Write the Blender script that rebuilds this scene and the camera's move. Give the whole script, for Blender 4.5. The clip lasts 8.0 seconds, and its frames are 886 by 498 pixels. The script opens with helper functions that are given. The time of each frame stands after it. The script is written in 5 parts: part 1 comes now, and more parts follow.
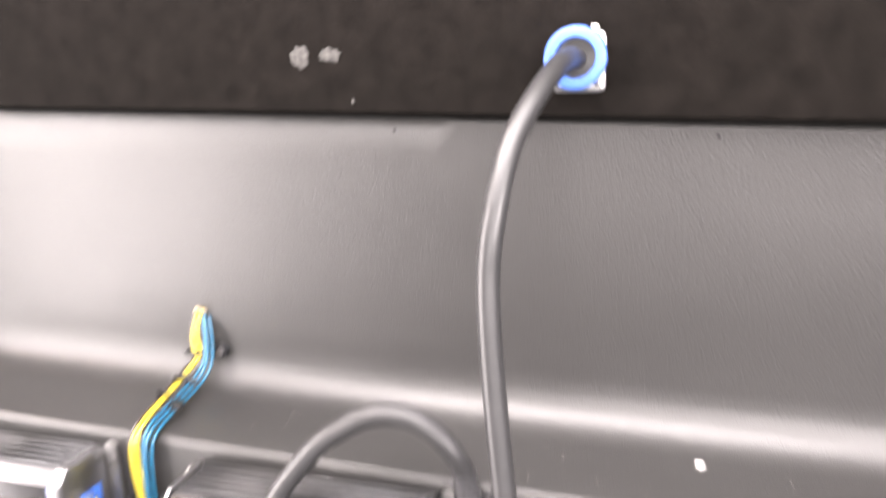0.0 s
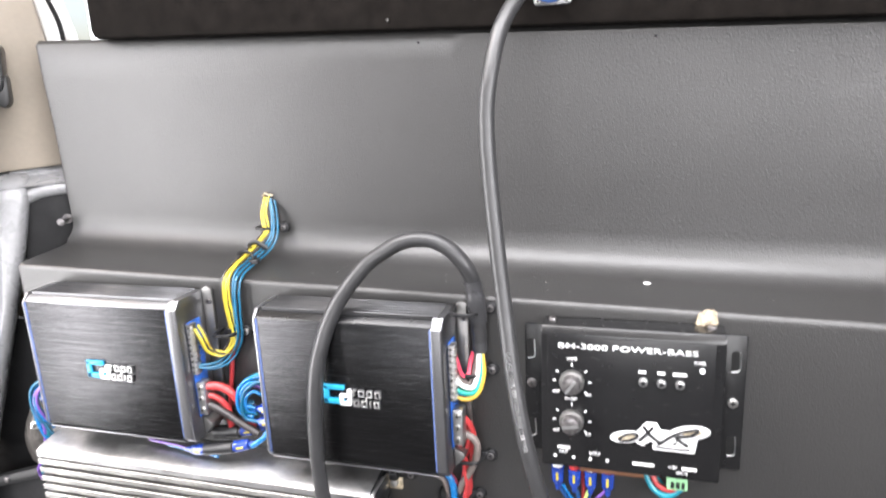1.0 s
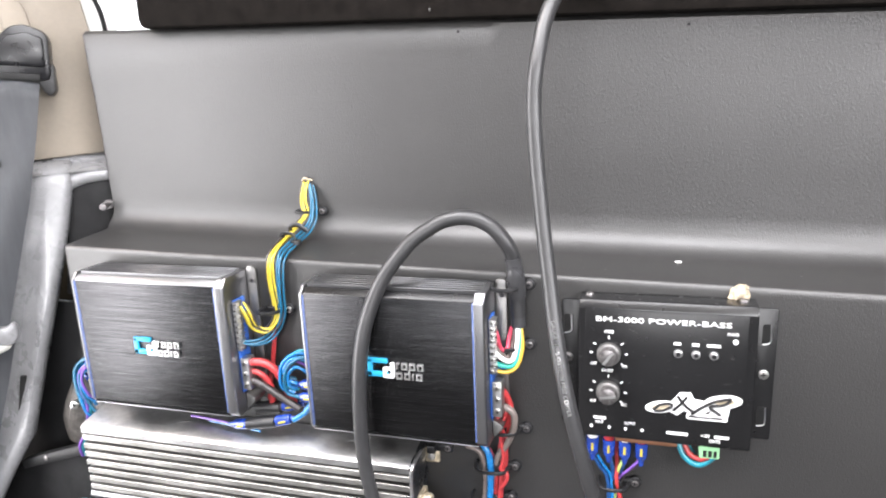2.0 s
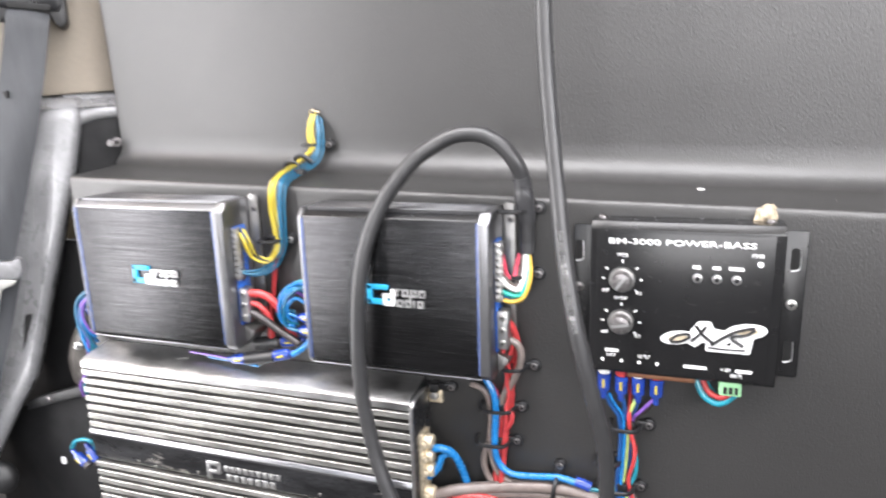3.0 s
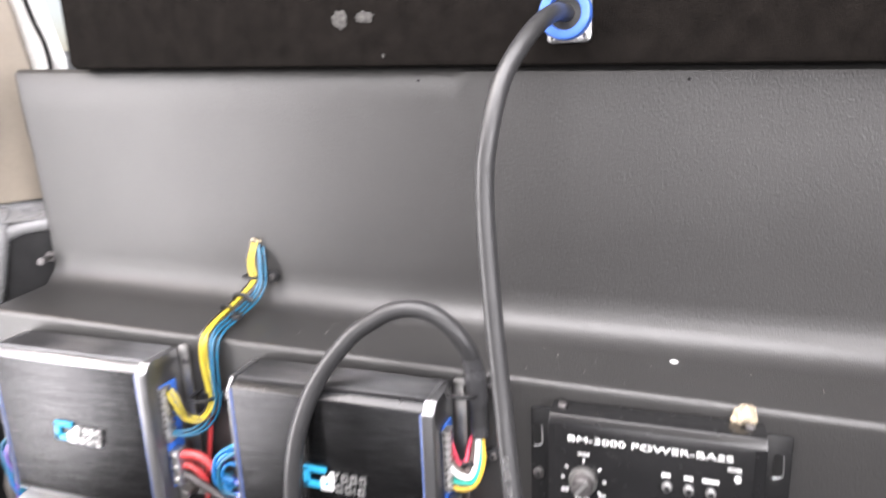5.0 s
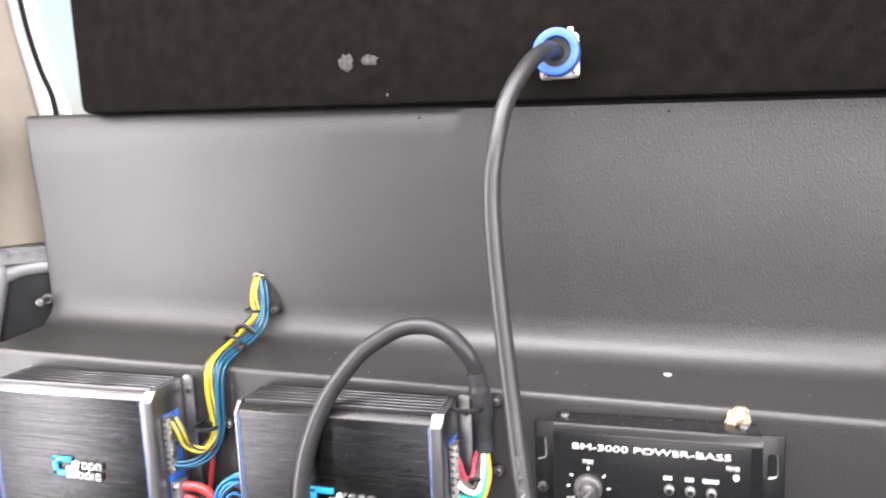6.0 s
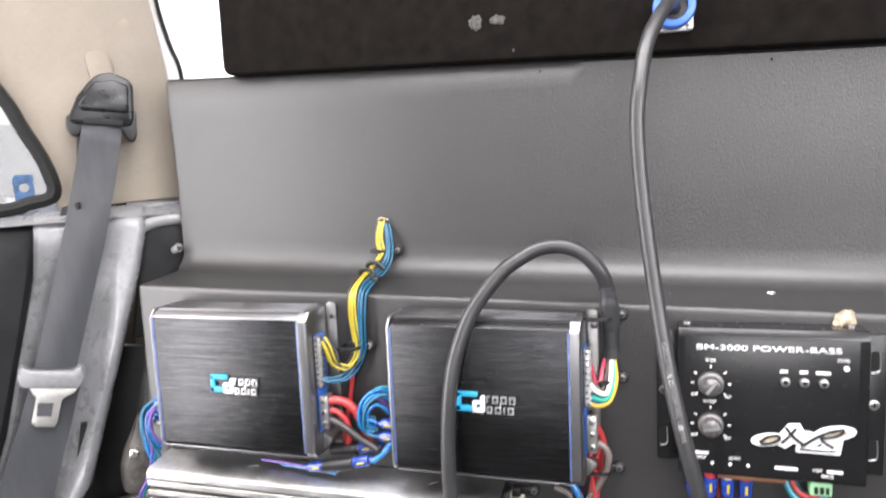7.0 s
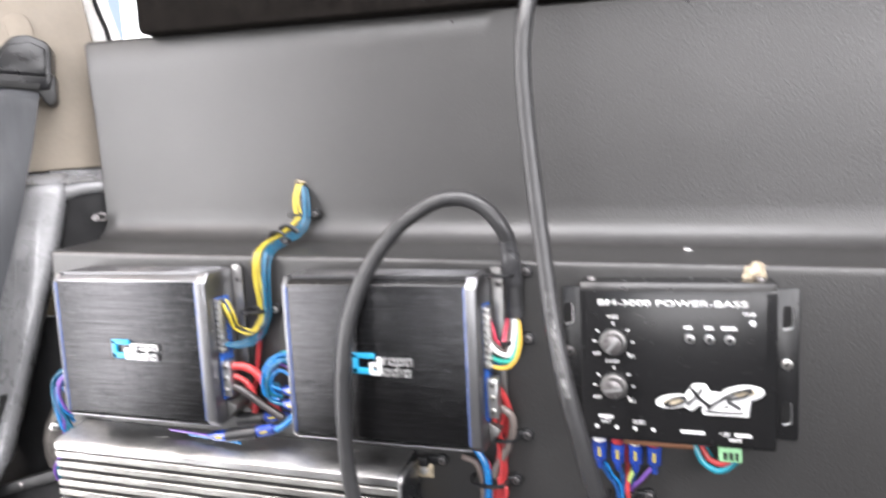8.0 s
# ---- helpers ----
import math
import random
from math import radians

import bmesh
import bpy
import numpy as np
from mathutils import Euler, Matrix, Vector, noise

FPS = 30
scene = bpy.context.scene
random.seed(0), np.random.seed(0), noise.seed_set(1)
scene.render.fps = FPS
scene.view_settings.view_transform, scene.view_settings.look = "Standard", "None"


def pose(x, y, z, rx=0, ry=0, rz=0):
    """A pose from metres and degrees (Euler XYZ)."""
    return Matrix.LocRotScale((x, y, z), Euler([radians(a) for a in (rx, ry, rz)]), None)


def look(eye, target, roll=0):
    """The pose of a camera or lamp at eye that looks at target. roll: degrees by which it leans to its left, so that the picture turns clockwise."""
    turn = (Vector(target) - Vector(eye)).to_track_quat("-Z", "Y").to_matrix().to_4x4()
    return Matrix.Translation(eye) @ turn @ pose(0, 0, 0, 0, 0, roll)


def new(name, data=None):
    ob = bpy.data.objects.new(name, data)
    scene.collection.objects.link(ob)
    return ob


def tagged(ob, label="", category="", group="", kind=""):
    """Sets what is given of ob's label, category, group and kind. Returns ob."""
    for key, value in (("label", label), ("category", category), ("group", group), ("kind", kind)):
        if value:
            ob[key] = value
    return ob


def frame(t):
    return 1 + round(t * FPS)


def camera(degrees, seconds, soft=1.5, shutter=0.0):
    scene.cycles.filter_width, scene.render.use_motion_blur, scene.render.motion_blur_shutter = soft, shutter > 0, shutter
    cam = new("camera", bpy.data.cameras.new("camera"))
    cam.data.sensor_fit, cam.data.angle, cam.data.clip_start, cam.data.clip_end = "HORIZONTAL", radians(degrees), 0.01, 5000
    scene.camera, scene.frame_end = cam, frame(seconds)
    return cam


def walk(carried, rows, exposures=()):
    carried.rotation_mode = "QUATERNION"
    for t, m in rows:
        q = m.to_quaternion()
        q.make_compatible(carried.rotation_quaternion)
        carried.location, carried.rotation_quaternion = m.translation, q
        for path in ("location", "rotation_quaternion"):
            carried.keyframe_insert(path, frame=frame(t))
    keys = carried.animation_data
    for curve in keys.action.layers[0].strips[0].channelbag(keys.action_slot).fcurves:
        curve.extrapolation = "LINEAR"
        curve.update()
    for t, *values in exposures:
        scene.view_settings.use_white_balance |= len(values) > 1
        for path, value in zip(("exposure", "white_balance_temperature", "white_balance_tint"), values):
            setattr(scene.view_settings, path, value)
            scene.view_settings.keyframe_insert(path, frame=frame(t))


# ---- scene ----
# the camera: seconds, place, yaw, pitch, roll
cam = camera(66.9, 8.0, soft=1.9, shutter=0.6)
ROWS = [
    (0.0, 0.0474, -0.3852, 0.7850, 16.02, -13.45, -1.83),
    (0.2, 0.0630, -0.4507, 0.7485, 16.26, -12.51, -1.95),
    (0.4, 0.0798, -0.4894, 0.7406, 16.99, -13.61, -2.45),
    (0.5, 0.0849, -0.5074, 0.7408, 17.37, -13.94, -2.65),
    (1.0, 0.0931, -0.5651, 0.7208, 17.05, -14.14, -2.73),
    (1.5, 0.0850, -0.5955, 0.7050, 16.71, -13.62, -2.74),
    (1.7, 0.0640, -0.6017, 0.7081, 16.53, -13.89, -2.62),
    (2.8, 0.0663, -0.6096, 0.6436, 19.47, -12.69, -1.75),
    (3.0, 0.0797, -0.5858, 0.6211, 19.67, -13.08, -1.83),
    (3.5, 0.1109, -0.5425, 0.6120, 20.15, -13.99, -2.17),
    (4.0, 0.1035, -0.5136, 0.6800, 20.30, -15.41, -2.24),
    (4.5, 0.1100, -0.5138, 0.7347, 20.38, -15.11, -2.19),
    (4.8, 0.1043, -0.5019, 0.7515, 20.47, -14.67, -2.35),
    (5.0, 0.0951, -0.4757, 0.7547, 19.66, -13.96, -2.32),
    (5.2, 0.0985, -0.4460, 0.7780, 19.56, -14.01, -2.90),
    (6.3, 0.0588, -0.5567, 0.6964, 16.37, -6.45, -2.44),
    (6.5, 0.0379, -0.5765, 0.6880, 16.48, -6.88, -2.66),
    (7.0, -0.0094, -0.6355, 0.6629, 17.46, -6.99, -2.59),
    (7.2, -0.0081, -0.6422, 0.6505, 17.87, -5.90, -2.25),
    (7.5, 0.0169, -0.6211, 0.6527, 18.40, -6.37, -2.39),
    (8.0, 0.0817, -0.5780, 0.6115, 18.70, -6.75, -2.81),
]


def held(x, y, z, yaw, pitch, roll):
    return Matrix.Translation((x, y, z)) @ Euler((0, 0, radians(yaw))).to_matrix().to_4x4() @ pose(0, 0, 0, 90 + pitch) @ pose(0, 0, 0, 0, 0, roll)


walk(cam, [(t, held(*row)) for t, *row in ROWS], [(0.0, 1.52, 7000, 20), (0.4, 1.1, 6700, 16), (1.0, 0.97, 6500, 13), (1.7, 0.95, 6500, 13), (3.0, 0.84, 6500, 13), (4.0, 0.81, 6550, 14), (5.0, 0.9, 6600, 16), (6.4, 0.86, 6600, 16), (7.0, 0.64, 6550, 14), (7.5, 0.60, 6550, 14), (8.0, 0.70, 6500, 14)])
# ---- end of camera ----

# ---- light: an overcast day, let in by the door opening and the windows, plus an added overhead lamp ----
world = bpy.data.worlds.new("sky")
scene.world = world
world.use_nodes = True
wn = world.node_tree
sky = wn.nodes.new("ShaderNodeTexSky")
sky.sky_type, sky.sun_disc = "NISHITA", False
sky.sun_elevation, sky.sun_rotation = radians(48), radians(250)
sky.dust_density = 4.0
wn.nodes["Background"].inputs["Strength"].default_value = 0.15
wn.links.new(sky.outputs["Color"], wn.nodes["Background"].inputs["Color"])

sun = new("sun", bpy.data.lights.new("sun", "SUN"))
sun.data.energy, sun.data.angle, sun.data.color = 0.5, radians(40), (1.0, 0.97, 0.92)
sun.matrix_world = look((-3.0, -1.2, 4.0), (0, 0, 0.5))


def opening_light(name, eye, target, wide, high, watts, colour=(1, 1, 1)):
    lamp = new(name, bpy.data.lights.new(name, "AREA"))
    lamp.data.shape, lamp.data.size, lamp.data.size_y = "RECTANGLE", wide, high
    lamp.data.energy, lamp.data.color = watts, colour
    lamp.matrix_world = look(eye, target)
    return lamp


opening_light("door_daylight", (-0.90, -0.50, 0.66), (0.0, -0.50, 0.66), 0.62, 1.05, 13.5)
opening_light("front_daylight", (0.28, -1.98, 0.80), (0.1, 0.0, 0.50), 1.2, 0.7, 13)
opening_light("right_daylight", (0.88, -0.92, 0.89), (0.0, -0.7, 0.75), 1.0, 0.45, 15)
opening_light("rear_daylight", (0.03, 0.62, 1.10), (0.03, 0.0, 0.9), 1.0, 0.3, 5)
# added lamp for light from above, set in a made-up roof opening
opening_light("overhead_fill", (0.0, -0.42, 1.245), (0.0, -0.42, 0.0), 1.1, 0.6, 18.5)

# ---- materials ----
U = 0.1  # the plan below is written in decimetres


def material(name, base, rough=0.5, metal=0.0, vary=0.15, scale=40.0, bump=0.0, bump_scale=600.0, stretch=(1, 1, 1), coat=0.0, spec=0.5, wear=0.0, random_tone=0.0, rough_vary=1.0):
    m = bpy.data.materials.new(name)
    m.use_nodes = True
    nt = m.node_tree
    b = nt.nodes["Principled BSDF"]
    b.inputs["Roughness"].default_value, b.inputs["Metallic"].default_value = rough, metal
    b.inputs["Coat Weight"].default_value, b.inputs["Specular IOR Level"].default_value = coat, spec
    geo = nt.nodes.new("ShaderNodeNewGeometry")
    mp = nt.nodes.new("ShaderNodeMapping")
    mp.inputs["Scale"].default_value = stretch
    nt.links.new(geo.outputs["Position"], mp.inputs["Vector"])

    def noisy(size, detail=4.0):
        n = nt.nodes.new("ShaderNodeTexNoise")
        n.inputs["Scale"].default_value, n.inputs["Detail"].default_value = size, detail
        nt.links.new(mp.outputs["Vector"], n.inputs["Vector"])
        return n.outputs["Fac"]

    def span(value, low, high, a=0.3, z=0.7):
        r = nt.nodes.new("ShaderNodeMapRange")
        for key, v in (("From Min", a), ("From Max", z), ("To Min", low), ("To Max", high)):
            r.inputs[key].default_value = v
        nt.links.new(value, r.inputs["Value"])
        return r.outputs["Result"]

    tone = nt.nodes.new("ShaderNodeMath")
    tone.operation = "MULTIPLY"
    nt.links.new(span(noisy(scale), 1 - vary, 1 + vary), tone.inputs[0])
    nt.links.new(span(noisy(scale * 9), 1 - vary * 0.6, 1 + vary * 0.6), tone.inputs[1])
    out = tone.outputs[0]
    if random_tone:
        info, t2 = nt.nodes.new("ShaderNodeObjectInfo"), nt.nodes.new("ShaderNodeMath")
        t2.operation = "MULTIPLY"
        nt.links.new(span(info.outputs["Random"], 1 - random_tone, 1 + random_tone, 0, 1), t2.inputs[0])
        nt.links.new(out, t2.inputs[1])
        out = t2.outputs[0]
    col = nt.nodes.new("ShaderNodeVectorMath")
    col.operation = "SCALE"
    col.inputs[0].default_value = base
    nt.links.new(out, col.inputs["Scale"])
    colour = col.outputs[0]
    if wear:
        mix = nt.nodes.new("ShaderNodeMix")
        mix.data_type = "RGBA"
        nt.links.new(span(noisy(55.0, 8.0), 0, 1, 0.66 - wear * 0.1, 0.70), mix.inputs["Factor"])
        nt.links.new(colour, mix.inputs["A"])
        mix.inputs["B"].default_value = (0.45, 0.43, 0.40, 1)
        colour = mix.outputs["Result"]
    nt.links.new(colour, b.inputs["Base Color"])
    nt.links.new(span(noisy(scale * 2.3), max(rough - 0.07 * rough_vary, 0.03), min(rough + 0.09 * rough_vary, 1)), b.inputs["Roughness"])
    if bump:
        bp = nt.nodes.new("ShaderNodeBump")
        bp.inputs["Strength"].default_value, bp.inputs["Distance"].default_value = min(bump, 1.0), 0.0006 * max(bump, 1.0)
        nt.links.new(noisy(bump_scale, 3.0), bp.inputs["Height"])
        nt.links.new(bp.outputs["Normal"], b.inputs["Normal"])
    return m


def vinyl_material(name, base, rough):
    """Leatherette: pebbled cells broken by soft creases."""
    m = material(name, base, rough, vary=0.07, scale=9, spec=0.75, rough_vary=0.15)
    nt = m.node_tree
    b = nt.nodes["Principled BSDF"]
    geo = nt.nodes.new("ShaderNodeNewGeometry")
    warp = nt.nodes.new("ShaderNodeTexNoise")
    warp.inputs["Scale"].default_value = 60
    add = nt.nodes.new("ShaderNodeVectorMath")
    add.operation = "MULTIPLY_ADD"
    add.inputs[1].default_value = (0.003, 0.003, 0.003)
    nt.links.new(geo.outputs["Position"], warp.inputs["Vector"])
    nt.links.new(warp.outputs["Color"], add.inputs[0])
    nt.links.new(geo.outputs["Position"], add.inputs[2])
    mp = nt.nodes.new("ShaderNodeMapping")
    mp.inputs["Scale"].default_value = (1.5, 1, 0.7)
    nt.links.new(add.outputs[0], mp.inputs["Vector"])
    cells = nt.nodes.new("ShaderNodeTexVoronoi")
    cells.feature = "SMOOTH_F1"
    cells.inputs["Scale"].default_value = 800
    nt.links.new(mp.outputs[0], cells.inputs["Vector"])
    crease = nt.nodes.new("ShaderNodeTexNoise")
    crease.inputs["Scale"].default_value, crease.inputs["Detail"].default_value = 400, 4
    nt.links.new(mp.outputs[0], crease.inputs["Vector"])
    wave = nt.nodes.new("ShaderNodeTexNoise")
    wave.inputs["Scale"].default_value, wave.inputs["Detail"].default_value = 11, 2
    nt.links.new(geo.outputs["Position"], wave.inputs["Vector"])
    total = nt.nodes.new("ShaderNodeMath")
    total.operation = "MULTIPLY_ADD"
    total.inputs[1].default_value = 1.3
    nt.links.new(crease.outputs["Fac"], total.inputs[0])
    nt.links.new(cells.outputs["Distance"], total.inputs[2])
    fine = nt.nodes.new("ShaderNodeBump")
    fine.inputs["Strength"].default_value, fine.inputs["Distance"].default_value = 0.45, 0.0004
    broad = nt.nodes.new("ShaderNodeBump")
    broad.inputs["Strength"].default_value, broad.inputs["Distance"].default_value = 0.1, 0.004
    nt.links.new(wave.outputs["Fac"], broad.inputs["Height"])
    nt.links.new(total.outputs[0], fine.inputs["Height"])
    nt.links.new(broad.outputs["Normal"], fine.inputs["Normal"])
    nt.links.new(fine.outputs["Normal"], b.inputs["Normal"])
    return m


def glow(name, colour, strength):
    m = bpy.data.materials.new(name)
    m.use_nodes = True
    b = m.node_tree.nodes["Principled BSDF"]
    b.inputs["Base Color"].default_value = (*colour, 1)
    b.inputs["Emission Color"].default_value, b.inputs["Emission Strength"].default_value = (*colour, 1), strength
    return m


def glass_material(name):
    m = bpy.data.materials.new(name)
    m.use_nodes = True
    b = m.node_tree.nodes["Principled BSDF"]
    b.inputs["Base Color"].default_value = (0.96, 0.98, 0.97, 1)
    b.inputs["Transmission Weight"].default_value, b.inputs["Roughness"].default_value, b.inputs["IOR"].default_value = 1.0, 0.0, 1.45
    return m


VINYL = vinyl_material("black_leatherette", (0.016, 0.0155, 0.0152), 0.42)
CARPET = material("black_carpet", (0.0058, 0.0048, 0.0042), 0.95, vary=0.3, scale=60, bump=1.0, bump_scale=1500, spec=0.06)
BRUSHED = material("brushed_black_aluminium", (0.046, 0.046, 0.048), 0.24, 1.0, vary=0.55, scale=60, bump=0.3, bump_scale=160, stretch=(0.16, 1, 26), rough_vary=0.5)
BLACK_ANODISED = material("black_anodised_aluminium", (0.10, 0.10, 0.104), 0.36, 0.9, vary=0.3, scale=50, stretch=(0.1, 1, 2))
CHROME = material("polished_end_metal", (0.27, 0.27, 0.28), 0.36, 1.0, vary=0.04, scale=40, rough_vary=0.2)
STEEL = material("latch_steel", (0.62, 0.61, 0.58), 0.45, 1.0, vary=0.15)
DARK_SATIN = material("dull_grey_metal", (0.26, 0.255, 0.25), 0.42, 1.0, vary=0.08, scale=60, rough_vary=0.3)
SATIN = material("satin_silver_metal", (0.55, 0.55, 0.55), 0.38, 1.0, vary=0.08, scale=60, rough_vary=0.3)
FIN = material("bare_aluminium_fin", (0.34, 0.335, 0.32), 0.48, 1.0, vary=0.3, scale=60, bump=0.2, bump_scale=500, stretch=(0.3, 1, 1))
SCRATCHED = material("scratched_black_metal", (0.055, 0.056, 0.06), 0.3, 0.8, vary=0.45, scale=30, bump=0.2, bump_scale=300, stretch=(0.5, 1, 1.5), wear=0.25)
POWDER = material("black_powder_coat", (0.006, 0.006, 0.0065), 0.27, 0.0, vary=0.12, scale=60, spec=0.5, rough_vary=0.05)
BLACK_PLASTIC = material("black_plastic", (0.008, 0.008, 0.009), 0.36, vary=0.2)
SCREW = material("dark_screw_steel", (0.20, 0.19, 0.19), 0.35, 0.9, vary=0.4, scale=300)
BRIGHT_SCREW = material("bright_screw_steel", (0.55, 0.54, 0.52), 0.3, 1.0, vary=0.3, scale=300)
RUBBER = material("black_cable_rubber", (0.022, 0.022, 0.023), 0.39, vary=0.1, scale=80, rough_vary=0.3)
SLEEVE = material("heat_shrink_sleeve", (0.032, 0.032, 0.034), 0.3, vary=0.2, bump=0.7, bump_scale=140)
WHITE = material("white_print", (0.62, 0.62, 0.62), 0.5, vary=0.12, scale=500)
CYAN = material("cyan_enamel", (0.02, 0.30, 0.52), 0.35, vary=0.1)
BLUE_LINE = material("blue_acrylic_strip", (0.09, 0.13, 0.29), 0.25, vary=0.1)
BLUE_BOARD = material("blue_board", (0.02, 0.09, 0.36), 0.4, vary=0.15, scale=200)
BLUE_RING = material("blue_ring_plastic", (0.04, 0.115, 0.42), 0.4, vary=0.08)
BLUE_PLUG = material("translucent_blue_plug", (0.012, 0.04, 0.24), 0.22, vary=0.3, scale=120, coat=0.4)
GOLD = material("tarnished_brass", (0.58, 0.50, 0.37), 0.5, 0.7, vary=0.4, scale=200, bump=0.8, bump_scale=300)
GREEN = material("green_terminal", (0.24, 0.48, 0.26), 0.45, vary=0.1)
FOAM = material("dried_glue_foam", (0.33, 0.275, 0.20), 0.9, vary=0.7, scale=150, bump=1.5, bump_scale=260)
GLUE = material("glue_residue", (0.034, 0.032, 0.030), 0.85, vary=0.7, scale=250, bump=1.2, bump_scale=420)
TRIM = material("grey_moulded_plastic", (0.17, 0.17, 0.175), 0.29, vary=0.15, scale=20, bump=0.35, bump_scale=800)
DARK_TRIM = material("dark_moulded_plastic", (0.009, 0.009, 0.0095), 0.5, vary=0.15, scale=20, bump=0.35, bump_scale=800)
MATT_TRIM = material("matt_black_trim", (0.009, 0.009, 0.0095), 0.7, vary=0.2, scale=20, bump=0.4, bump_scale=700, spec=0.2)
DUST = material("pale_dust", (0.13, 0.12, 0.11), 0.9)
BEIGE = material("beige_pillar_trim", (0.185, 0.158, 0.126), 0.65, vary=0.06, scale=20, bump=0.3, bump_scale=900)
BEIGE_CAP = material("beige_cap", (0.25, 0.21, 0.17), 0.5, vary=0.05)
HEADLINER = material("grey_headliner", (0.50, 0.47, 0.42), 0.95, vary=0.08, bump=0.5, bump_scale=1200)
WEBBING = material("grey_webbing", (0.027, 0.029, 0.033), 0.6, vary=0.12, scale=30, bump=0.7, bump_scale=900, stretch=(3, 3, 0.4))
GASKET = material("black_rubber_gasket", (0.006, 0.006, 0.006), 0.6, vary=0.2, spec=0.25)
GUIDE_BLACK = material("gloss_black_cover", (0.004, 0.004, 0.005), 0.3, vary=0.1, spec=0.4)
BODY_PAINT = material("white_body_paint", (0.80, 0.80, 0.79), 0.25, vary=0.03, coat=0.6)
BARE_METAL = material("dull_body_metal", (0.09, 0.082, 0.075), 0.5, 0.3, vary=0.5, scale=60, bump=0.5, bump_scale=90)
GREY_WALL = material("weathered_grey_wall", (0.22, 0.22, 0.215), 0.9, vary=0.25, scale=3)
FLOOR = material("dark_floor_carpet", (0.05, 0.05, 0.05), 0.95, vary=0.3, scale=60, bump=1.0, bump_scale=1200)
WORN_SILVER = material("worn_silver_plate", (0.52, 0.52, 0.52), 0.37, 1.0, vary=0.15, scale=22, bump=0.25, bump_scale=250, stretch=(0.7, 1, 1))
BACKDROP = glow("bright_overcast", (1.0, 1.0, 1.0), 1.6)
STICKER = material("blue_sticker", (0.012, 0.05, 0.12), 0.5, vary=0.7, scale=70)
GLASS = glass_material("window_glass")


def wire_skin(name, colour, rough=0.32):
    return material(name, colour, rough, vary=0.12, scale=120, coat=0.2)


YELLOW_W = wire_skin("yellow_insulation", (0.40, 0.32, 0.03))
BLUE_W = wire_skin("blue_insulation", (0.004, 0.085, 0.16))
SKY_W = wire_skin("bright_blue_insulation", (0.008, 0.135, 0.36), 0.25)
DEEP_BLUE_W = wire_skin("deep_blue_insulation", (0.008, 0.05, 0.17))
RED_W = wire_skin("red_insulation", (0.36, 0.034, 0.036))
PINK_W = wire_skin("crimson_insulation", (0.55, 0.06, 0.10))
WHITE_W = wire_skin("white_insulation", (0.78, 0.78, 0.76))
GREEN_W = wire_skin("green_insulation", (0.02, 0.42, 0.33))
ORANGE_W = wire_skin("amber_insulation", (0.60, 0.38, 0.05))
BROWN_W = wire_skin("smoky_grey_insulation", (0.14, 0.115, 0.105))
BLACK_W = wire_skin("black_insulation", (0.03, 0.025, 0.025))
PURPLE_W = wire_skin("purple_insulation", (0.16, 0.07, 0.34))
TEAL_W = wire_skin("teal_insulation", (0.01, 0.18, 0.24))
LIME_W = wire_skin("lime_insulation", (0.42, 0.55, 0.16))


# ---- building helpers (decimetres in, metres out) ----
def thing(name, label, category, at=(0, 0, 0), group="", kind=""):
    ob = new(name)
    ob.empty_display_size = 0.02
    ob.location = Vector(at) * U
    return tagged(ob, label, category, group, kind)


def finish(bm, name, mat, smooth=40):
    me = bpy.data.meshes.new(name)
    bmesh.ops.recalc_face_normals(bm, faces=bm.faces)
    if smooth:
        for f in bm.faces:
            f.smooth = True
        for e in bm.edges:
            if len(e.link_faces) == 2 and e.calc_face_angle(0) > radians(smooth):
                e.smooth = False
    bm.to_mesh(me)
    bm.free()
    me.materials.append(mat)
    return me


def part(name, bm, mat, parent, label="", smooth=40):
    ob = new(name, finish(bm, name, mat, smooth))
    ob.parent = parent
    base, up = Vector((0, 0, 0)), parent
    while up is not None:
        base += up.location
        up = up.parent
    ob.data.transform(Matrix.Translation(-base))
    return tagged(ob, label)


def solo(name, bm, mat, label, category, kind="", group="", smooth=40):
    return tagged(new(name, finish(bm, name, mat, smooth)), label, category, group, kind)


def bevelled(bm, width, segments=2, edges=None):
    bmesh.ops.bevel(bm, geom=edges or bm.edges[:], offset=width * U, segments=segments, affect="EDGES", profile=0.5, clamp_overlap=True)
    return bm


def block(x0, x1, y0, y1, z0, z1, bevel=0.0, segments=2, bm=None):
    tmp = bmesh.new()
    vs = [tmp.verts.new((x * U, y * U, z * U)) for x in (x0, x1) for y in (y0, y1) for z in (z0, z1)]
    for a in ((0, 1, 3, 2), (4, 6, 7, 5), (0, 4, 5, 1), (2, 3, 7, 6), (0, 2, 6, 4), (1, 5, 7, 3)):
        tmp.faces.new([vs[i] for i in a])
    if bevel:
        bevelled(tmp, bevel, segments)
    return joined(bm, tmp)


def joined(bm, tmp):
    if bm is None:
        return tmp
    me = bpy.data.meshes.new("join")
    tmp.to_mesh(me)
    tmp.free()
    bm.from_mesh(me)
    bpy.data.meshes.remove(me)
    return bm


